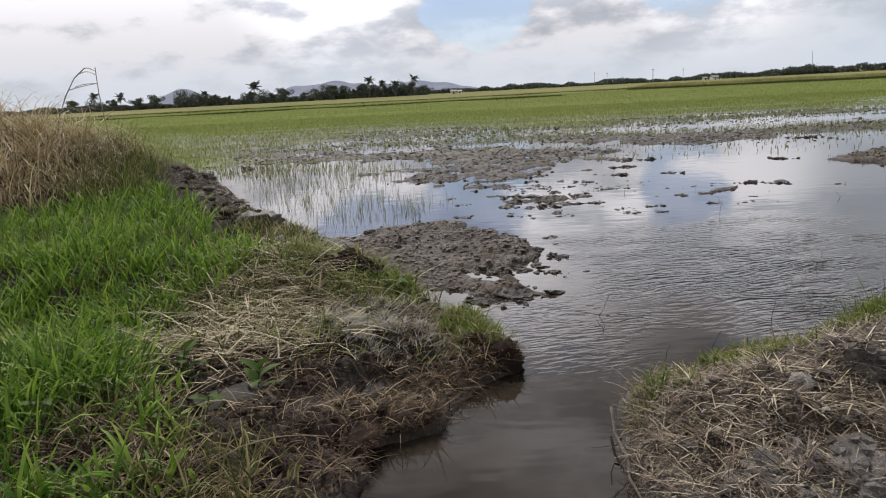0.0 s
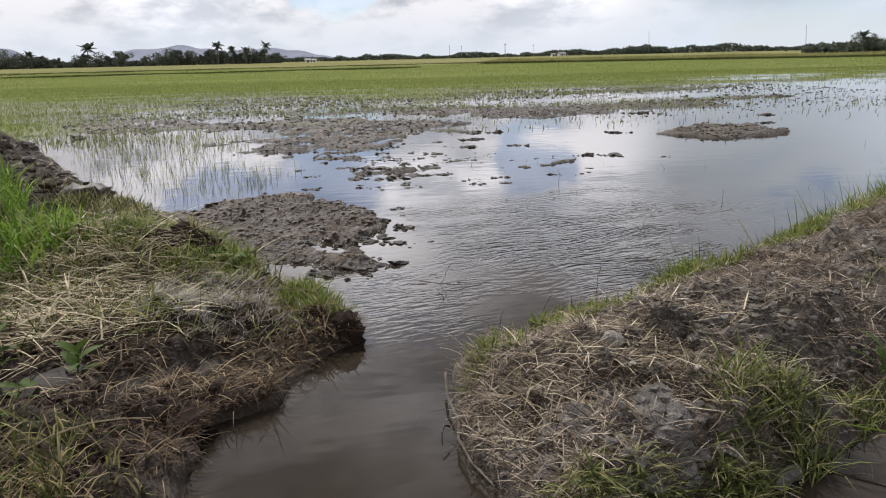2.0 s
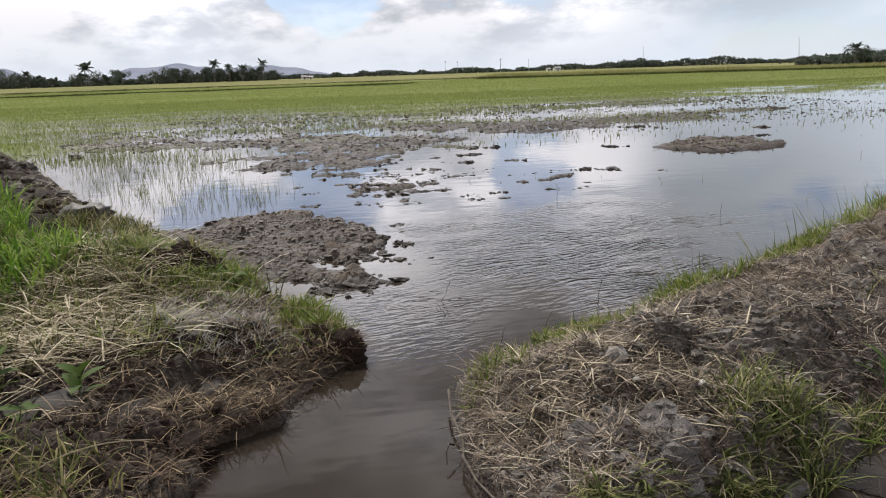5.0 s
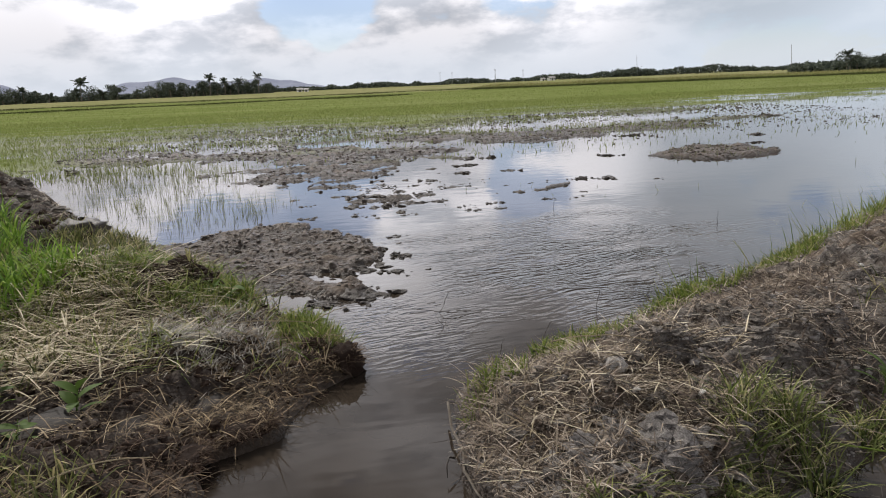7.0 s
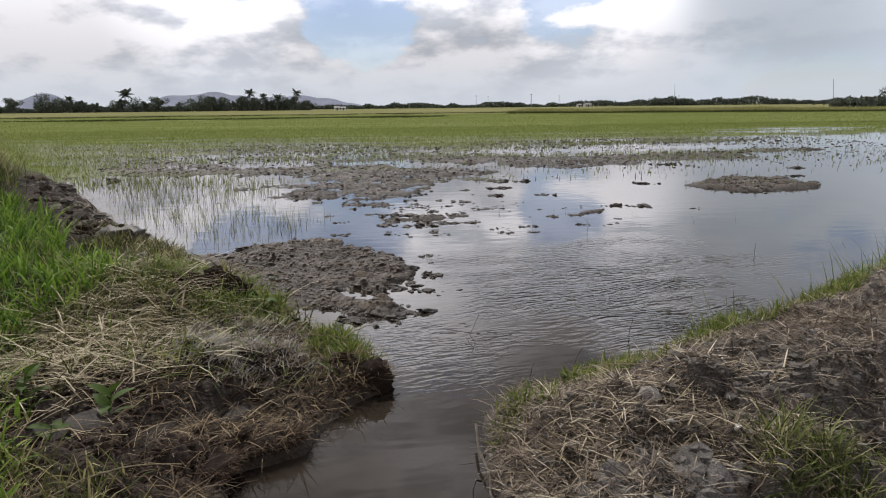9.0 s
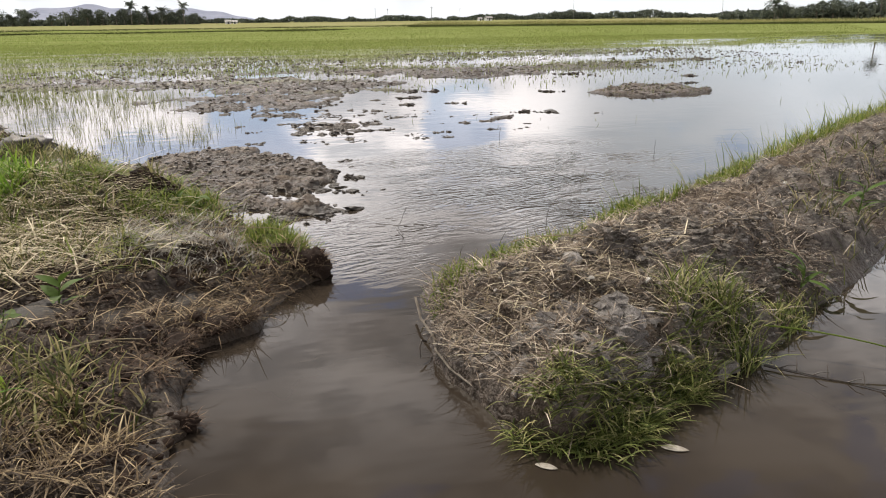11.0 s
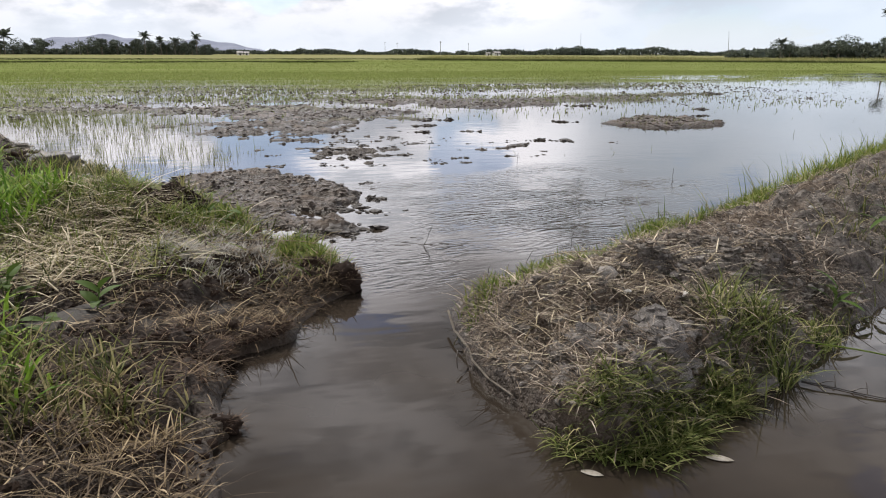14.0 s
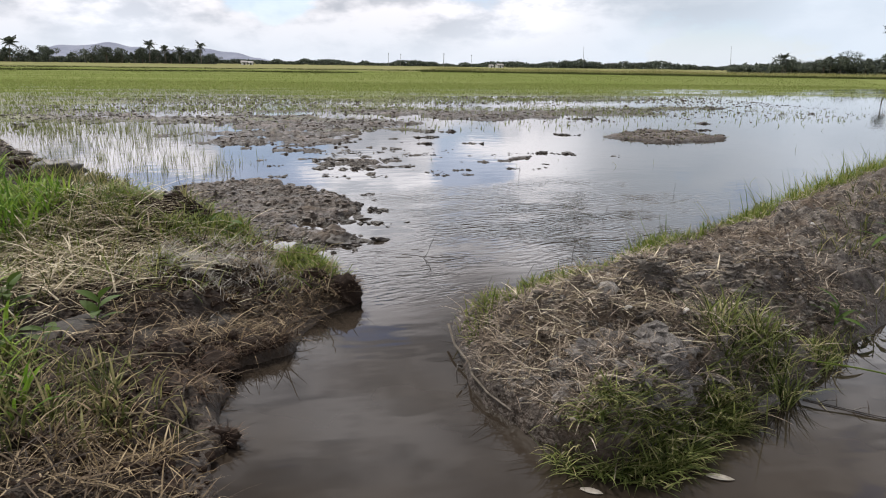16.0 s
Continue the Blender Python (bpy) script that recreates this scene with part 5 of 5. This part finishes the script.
for a, b, s in (((-0.72, 4.35, 0.33), (0.02, 4.25, 0.31), 0.03), ((-0.02, 4.3, 0.30), (0.22, 4.45, 0.34), 0.02), ((-0.35, 4.0, 0.22), (-0.22, 4.25, 0.38), 0.02),
                ((-0.30, 3.95, 0.24), (-0.05, 4.0, 0.27), 0.03), ((0.05, 3.95, 0.16), (0.10, 4.1, 0.36), 0.0), ((1.28, 3.25, 0.40), (1.85, 2.95, 0.42), 0.05), ((2.3, 3.0, 0.33), (2.7, 3.15, 0.42), 0.06),
                ((0.78, 2.35, 0.16), (0.98, 2.6, 0.24), 0.02), ((-1.2, 2.5, 0.28), (-0.75, 2.75, 0.25), 0.05), ((-1.0, 2.2, 0.24), (-0.62, 2.1, 0.14), 0.05)):
    stick(bent(a, b, s, 0.008), 0.004, 0.0025, STRAW, "long pale dry stalk lying across the bank", "stalk")
stick(bent((2.34, 2.28, 0.13), (2.86, 1.86, 0.09), 0.02), 0.005, 0.004, FRINGE, "yellow green stem lying out over the water", "stem")
for x, y, h, lean in ((2.15, 4.75, 0.26, 0.05), (3.2, 6.3, 0.2, 0.1), (0.95, 5.15, 0.22, 0.12), (1.0, 4.8, 0.12, -0.1), (1.55, 4.35, 0.16, 0.12), (1.2, 4.15, 0.14, 0.06), (4.9, 7.6, 0.2, 0.02), (3.4, 9.4, 0.22, 0.04)):
    stick(bent((x, y, -0.08), (x + lean, y + 0.02, h * 0.75), 0.0, 0.006), 0.003, 0.0018, DARK_MUD, "dark thin stalk standing out of the water", "stalk")

for i in range(12):
    x, y, a = random.gauss(1.0, 0.16), random.gauss(5.1, 0.16), random.uniform(-0.6, 0.6)
    ln = random.uniform(0.06, 0.2)
    stick(bent((x, y, 0.001), (x + ln * math.cos(a), y + ln * math.sin(a), 0.001), 0.0, 0.003), 0.0022, 0.0015, DARK_MUD, "dark wet twig floating on the water", "twig")


def leaf_mesh(name, length, width, mat, droop=0.4, cup=0.15):
    bm = bmesh.new()
    rows = []
    for i in range(8):
        t = i / 7
        w = width * 0.5 * (math.sin(math.pi * min(1, t * 0.94 + 0.06)) ** 0.75)
        z = length * (0.25 * t - droop * t * t)
        rows.append([bm.verts.new((length * t, s * w, z + cup * abs(s) * w)) for s in (-1, -0.5, 0, 0.5, 1)])
    for p0, p1 in zip(rows, rows[1:]):
        for j in range(4):
            bm.faces.new((p0[j], p1[j], p1[j + 1], p0[j + 1]))
    me = bpy.data.meshes.new(name)
    bm.to_mesh(me)
    bm.free()
    me.materials.append(mat)
    for poly in me.polygons:
        poly.use_smooth = True
    return me


BROAD, NARROW = leaf_mesh("leaf", 0.13, 0.055, LEAF), leaf_mesh("leaf", 0.2, 0.035, LEAF, 0.55)


def weed(x, y, size, leaf, count, label):
    thing = new("weed")
    thing.matrix_basis = Matrix.LocRotScale((x, y, ground_z(x, y) - 0.01), None, (size, size, size))
    part("stem", tube([(0, 0, 0), (0.01, 0.0, 0.08), (0.03, 0.01, 0.18)], 0.005, 0.003), LEAF, thing)
    for i in range(count):
        part("leaf", leaf, LEAF, thing, m=Matrix.LocRotScale((0.01 + 0.02 * i / count, 0, 0.04 + 0.14 * i / count), Euler((random.uniform(-0.3, 0.3), random.uniform(-0.8, 0.0), i * 2.4 + random.uniform(-0.3, 0.3))), None))
    return tagged(thing, label, "weed")


for x, y, s in ((-1.27, 3.45, 1.1), (-1.5, 3.25, 0.9), (-1.75, 3.6, 1.1), (-0.62, 4.95, 1.0), (-0.75, 5.05, 0.8), (-2.0, 3.1, 1.1), (-2.45, 3.9, 1.0), (-2.2, 2.9, 1.0), (-1.6, 2.9, 0.8), (0.0, 4.7, 0.7)):
    weed(x, y, s, BROAD, 6, "low green broad-leaved weed on the bank")
weed(2.95, 2.72, 0.95, NARROW, 7, "tall green weed with long drooping leaves")
weed(4.05, 3.45, 1.3, NARROW, 7, "tall green weed with long drooping leaves")


def drifted_leaf(x, y, s, turn):
    ob = new("floating_leaf", leaf_mesh("floating_leaf", s, s * 0.42, DEAD_LEAF, 0.25, 0.1))
    ob.matrix_basis = pose(x, y, 0.004, 0, 0, turn) @ Matrix.Diagonal((1, 1, 0.2, 1))
    return tagged(ob, "pale dead leaf floating on the water", "leaf")


drifted_leaf(1.33, 1.60, 0.11, -32)
drifted_leaf(0.79, 1.63, 0.09, -38)


def drowned_weed():
    """A dark weed lying at the water's surface, its narrow leaves standing out."""
    thing = new("drowned_weed")
    path = bent((2.22, 2.10, 0.004), (2.62, 1.66, 0.006), 0.0, 0.006)
    part("stem", tube(path, 0.0032, 0.002), DARK_MUD, thing)
    for k, q in enumerate(path[1:]):
        d = Vector((0.05, 0.07 if k % 2 else -0.06, 0.035))
        part("leaf", tube([q, q + d * 0.5 + Vector((0, 0, 0.01)), q + d], 0.0035, 0.001, 5), DARK_MUD, thing)
    return tagged(thing, "dark drowned weed stem floating by the bank", "weed")


drowned_weed()


def dead_reed():
    thing = new("dead_reed")
    part("stem", tube([(-6.62, 11, 0.7), (-6.32, 11, 1.75), (-6.17, 11, 2.05), (-6.0, 11, 2.3), (-5.82, 11, 2.44)], 0.012, 0.008), STICK, thing)
    part("stem", tube([(-5.56, 11.02, 0.8), (-5.62, 11.0, 1.7), (-5.65, 11, 2.05), (-5.65, 11, 2.45)], 0.008, 0.006), STICK, thing)
    for a, b, s in (((-5.82, 11, 2.44), (-5.65, 11, 2.38), 0.02), ((-5.90, 11, 2.36), (-5.66, 11, 2.33), 0.04), ((-6.02, 11, 2.16), (-5.66, 11, 2.2), 0.02), ((-6.26, 11, 1.88), (-5.85, 11, 1.84), -0.03), ((-6.12, 11, 2.12), (-5.66, 11, 2.2), 0.01)):
        part("branch", tube(bent(a, b, s), 0.006, 0.004), STICK, thing)
    return tagged(thing, "bent dead reed stems above the dry mound", "reed")


dead_reed()

# ---- far trees, palms, houses, poles ----


def crown_mesh(name, seed, blobs, radius, tall, leaves, size, mat):
    r = np.random.default_rng(seed)
    cs = np.stack([r.normal(0, radius * 0.42, blobs), r.normal(0, radius * 0.42, blobs), r.uniform(0.25, 0.9, blobs) * tall], -1)
    rad = r.uniform(0.25, 0.5, blobs) * radius
    i = r.integers(0, blobs, leaves)
    d = r.normal(0, 1, (leaves, 3))
    d /= np.linalg.norm(d, axis=1)[:, None]
    c = cs[i] + d * (rad[i] * r.uniform(0.55, 1.1, leaves))[:, None] * np.array([1, 1, 0.8])
    c[:, 2] = np.maximum(c[:, 2], 0.08 * tall)
    a = r.normal(0, 1, (leaves, 3))
    a /= np.linalg.norm(a, axis=1)[:, None]
    b = np.cross(a, d + 0.01)
    b /= np.linalg.norm(b, axis=1)[:, None]
    s = (size * r.uniform(0.5, 1.3, leaves))[:, None]
    v = np.stack([c - a * s, c - b * s * 0.6, c + a * s, c + b * s * 0.6], 1).reshape(-1, 3)
    me = fast_mesh(name, v, np.arange(leaves * 4).reshape(-1, 4))
    me.materials.append(mat)
    return me


def tree(seed, radius, tall):
    thing = new("tree")
    part("trunk", tube([(0, 0, -0.2), (0.05, 0.02, tall * 0.2), (0.1, 0.0, tall * 0.4), (0.0, 0.1, tall * 0.62)], 0.05 * tall, 0.02 * tall), BARK, thing)
    for a in range(3):
        part("limb", tube([(0.08, 0, tall * 0.3), (math.cos(a * 2.1) * radius * 0.3, math.sin(a * 2.1) * radius * 0.3, tall * 0.55)], 0.02 * tall, 0.008 * tall, 5), BARK, thing)
    part("crown", crown_mesh("crown", seed, 14, radius, tall, 1900, 0.045 * tall, FOLIAGE), FOLIAGE, thing)
    return tagged(thing, "dark green bushy tree beyond the fields", "tree", "trees on the horizon")


TREES = [tree(50 + i, r, h) for i, (r, h) in enumerate(((3.6, 6.0), (2.6, 6.5), (4.6, 5.4), (3.2, 7.5)))]
spots = [(-187, 450, 7.2), (-129, 452, 7.0), (-122, 450, 6.2), (-59, 451, 7.0), (-51, 449, 6.6), (-44, 452, 6.0), (-37, 450, 6.4), (-30, 451, 6.6), (-23, 450, 5.0), (-150, 451, 6.4), (-168, 452, 8.2), (-176, 455, 5.0), (-160, 448, 6.0), (-143, 450, 5.2), (-133, 455, 5.2), (-115, 452, 5.0), (-107, 450, 7.2), (-96, 452, 5.0), (-85, 450, 7.0), (-77, 447, 7.0),
         (-70, 452, 6.9), (-63, 450, 5.5), (-48, 455, 5.5), (-35, 452, 5.2), (-200, 450, 6.0), (-214, 450, 6.6), (-228, 455, 5.6), (-240, 450, 6.2), (-20, 455, 3.6), (-10, 460, 3.2),
         (171, 209, 4.4), (176, 212, 3.6), (181, 208, 3.4), (187, 210, 5.2), (192, 208, 5.4), (197, 212, 4.8), (203, 209, 4.2), (208, 212, 5.0), (213, 208, 5.4), (219, 211, 6.4), (225, 208, 6.4), (233, 210, 6.4), (241, 208, 6.0)]
for i, (x, y, h) in enumerate(spots):
    src = TREES[i % 4]
    k = (1.22 if y > 300 else 1.28) * h / (6.0, 6.5, 5.4, 7.5)[i % 4]
    if i < 4:
        src.matrix_basis = Matrix.LocRotScale((x, y, ground_z(x, y)), Euler((0, 0, i)), (k, k, k))
    else:
        c = copy_thing(src, pose(x, y, ground_z(x, y), 0, 0, 67 * i))
        c.scale = (k * 1.1, k * 1.1, k)


def frond_mesh():
    v, q = [], []
    for i in range(15):
        t = i / 14
        c = np.array([2.9 * t, 0, 0.9 * t - 1.45 * t * t])
        for s in (-1, 1):
            ln = 0.72 * math.sin(math.pi * (0.12 + 0.85 * t)) + 0.08
            tip = c + np.array([0.35 * ln, s * ln, -0.45 * ln])
            o = len(v)
            v += [c + np.array([-0.10, 0, 0]), c + np.array([0.10, 0, 0]), tip + np.array([0.05, 0, 0]), tip - np.array([0.05, 0, 0])]
            q.append([o, o + 1, o + 2, o + 3])
    me = fast_mesh("frond", np.array(v), np.array(q))
    me.materials.append(FROND)
    return me


FROND_MESH = frond_mesh()


def palm(x, y, tall, size, lean, fronds=28):
    thing = new("palm_tree")
    thing.matrix_basis = pose(x, y, ground_z(x, y) - 0.1)
    top = tall - 0.9 * size
    part("trunk", tube([(0, 0, 0), (lean * 0.2, 0, top * 0.35), (lean * 0.6, 0, top * 0.7), (lean, 0, top)], 0.30 * size, 0.17 * size, 8), BARK, thing)
    for i in range(fronds):
        part("frond", FROND_MESH, FROND, thing, m=Matrix.LocRotScale((lean, 0, top), Euler((random.uniform(-0.3, 0.3), random.uniform(-1.1, 0.75), i * 2.4)), (size * 1.35 * random.uniform(0.7, 1.15),) * 3))
    return tagged(thing, "tall coconut palm with a feathery dark crown", "palm", "palms on the horizon")


for x, y, h, s, l in ((-125.5, 448, 11.2, 1.25, 0.5), (-54.6, 446, 10.9, 1.0, 0.3), (-46.2, 447, 8.6, 0.85, -0.4), (-39, 447, 8.2, 0.9, 0.5), (-27.2, 446, 11.0, 0.95, 0.2), (-155, 447, 8.0, 0.9, -0.3),
                      (-208, 447, 9.0, 1.0, 0.3), (-224, 447, 10.0, 1.0, -0.2), (209.3, 206, 15.6, 0.82, -0.6), (169, 208, 5.6, 0.55, 0.2), (186, 206, 4.6, 0.45, 0.0), (250, 205, 11.0, 0.9, 0.4)):
    palm(x, y, h, s, l)


def woods(name, a, b, count, lo, hi, seed, label):
    r = np.random.default_rng(seed)
    t = r.random(count)
    x, y = a[0] + (b[0] - a[0]) * t, a[1] + (b[1] - a[1]) * t + r.normal(0, 4, count)
    top = lo + (hi - lo) * np.clip(0.55 * value(x, y * 0, 26.0) + 0.45 * value(x, y * 0 + 50, 7.0), 0, 1)
    z = top * r.uniform(0.0, 1.0, count) ** 0.7 * (0.8 + 0.2 * r.random(count))
    c = np.stack([x, y, z], -1)
    d = r.normal(0, 1, (count, 3))
    d /= np.linalg.norm(d, axis=1)[:, None]
    e = np.cross(d, r.normal(0, 1, (count, 3)))
    e /= np.linalg.norm(e, axis=1)[:, None]
    s = r.uniform(0.5, 1.3, count)[:, None]
    v = np.stack([c - d * s, c - e * s * 0.6, c + d * s, c + e * s * 0.6], 1).reshape(-1, 3)
    me = fast_mesh(name, v, np.arange(count * 4).reshape(-1, 4))
    me.materials.append(FOLIAGE)
    return tagged(new(name, me), label, "woods", kind="stuff")


woods("distant_woods", (-330, 468), (-20, 468), 15000, 0.8, 6.4, 1, "dark line of far woods")
woods("distant_woods", (-40, 610), (300, 600), 12000, 0.6, 7.4, 2, "dark line of far woods")
woods("distant_woods", (260, 600), (640, 600), 14000, 0.6, 9.4, 3, "dark line of far woods")
woods("distant_woods", (164, 225), (300, 190), 9000, 1.5, 5.4, 4, "dark woods behind the palm")


def box(bm, lo, hi):
    g = bmesh.ops.create_cube(bm, size=1.0)
    for v in g["verts"]:
        v.co = Vector([lo[i] + (v.co[i] + 0.5) * (hi[i] - lo[i]) for i in range(3)])


def house(x, y, w, d, h, turn):
    thing = new("house")
    thing.matrix_basis = pose(x, y, ground_z(x, y) - 0.05, 0, 0, turn)
    bm = bmesh.new()
    box(bm, (-w / 2, -d / 2, 0), (w / 2, d / 2, h))
    part("wall", bm, PLASTER, thing)
    bm = bmesh.new()
    ring = [[bm.verts.new((sx * (w / 2 + 0.4), yy, zz)) for yy, zz in ((-d / 2 - 0.5, h - 0.1), (0, h + 0.28 * d), (d / 2 + 0.5, h - 0.1), (0, h + 0.28 * d - 0.15))] for sx in (-1, 1)]
    for j in range(4):
        bm.faces.new((ring[0][j], ring[0][(j + 1) % 4], ring[1][(j + 1) % 4], ring[1][j]))
    part("roof", bm, TIN, thing)
    for sx in (-0.3, 0.3):
        win = bmesh.new()
        box(win, (sx * w - 0.5, -d / 2 - 0.04, 0.9), (sx * w + 0.5, -d / 2 + 0.1, min(2.0, h - 0.3)))
        part("window", win, DARK, thing)
    door = bmesh.new()
    box(door, (-0.45, -d / 2 - 0.04, 0.05), (0.45, -d / 2 + 0.1, min(2.05, h - 0.2)))
    part("door", door, DARK, thing)
    return tagged(thing, "small white farmhouse with a tin roof", "house", "houses on the horizon")


house(-3.6, 440, 3.0, 3.0, 1.5, 8)
house(0.2, 438, 2.2, 2.4, 1.4, -5)
house(170, 498, 4.6, 3.4, 1.9, 12)
house(165.5, 503, 2.6, 2.6, 1.5, 0)


def pole(x, y, h, r, arm, lean=0.0):
    thing = new("utility_pole")
    thing.matrix_basis = pose(x, y, ground_z(x, y))
    part("post", tube([(0, 0, -0.2), (lean * 0.4, 0, h * 0.5), (lean, 0, h)], r, r * 0.6, 8), CONCRETE, thing)
    if arm:
        bm = bmesh.new()
        box(bm, (lean - arm, -0.08, h - 0.9), (lean + arm, 0.08, h - 0.7))
        part("crossarm", bm, CONCRETE, thing)
        for s in (-0.9, -0.3, 0.3, 0.9):
            part("insulator", tube([(lean + s * arm, 0, h - 0.7), (lean + s * arm, 0, h - 0.3)], 0.09, 0.05), CONCRETE, thing)
    return tagged(thing, "slender grey utility pole above the woods", "pole", "poles on the horizon")


for x, y, h, r, arm, lean in ((109, 598, 10.2, 0.16, 0.5, 0), (119, 598, 9.6, 0.16, 0.5, 0), (155, 596, 10.8, 0.34, 1.1, 0), (179.5, 598, 9.7, 0.16, 0.5, 0), (279.6, 594, 18, 0.2, 0, -0.6), (425, 592, 21.4, 0.26, 0, -1.6), (-88, 446, 9.0, 0.1, 0, 0)):
    pole(x, y, h, r, arm, lean)

# ---- hills ----


def hill(peaks, lo, hi, label):
    """A low range far behind: sum of rounded tops (place, half width, height)."""
    def fz(x, y):
        top = 0
        for c, w, h in peaks:
            top = top + (h * np.exp(-np.abs((x - c) / w) ** 2.2)) ** 4
        top = top ** 0.25
        return top * np.exp(-((y - 3000) / 210) ** 2) * (1 + 0.10 * cloudy(x, y, 140, 4)) - 1.5
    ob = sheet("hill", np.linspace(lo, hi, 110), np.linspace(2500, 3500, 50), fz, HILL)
    ob.name = "backdrop_hill"
    return tagged(ob, label, "hill", kind="structure")


# their hazy look comes from the HILL colour, no air is modelled
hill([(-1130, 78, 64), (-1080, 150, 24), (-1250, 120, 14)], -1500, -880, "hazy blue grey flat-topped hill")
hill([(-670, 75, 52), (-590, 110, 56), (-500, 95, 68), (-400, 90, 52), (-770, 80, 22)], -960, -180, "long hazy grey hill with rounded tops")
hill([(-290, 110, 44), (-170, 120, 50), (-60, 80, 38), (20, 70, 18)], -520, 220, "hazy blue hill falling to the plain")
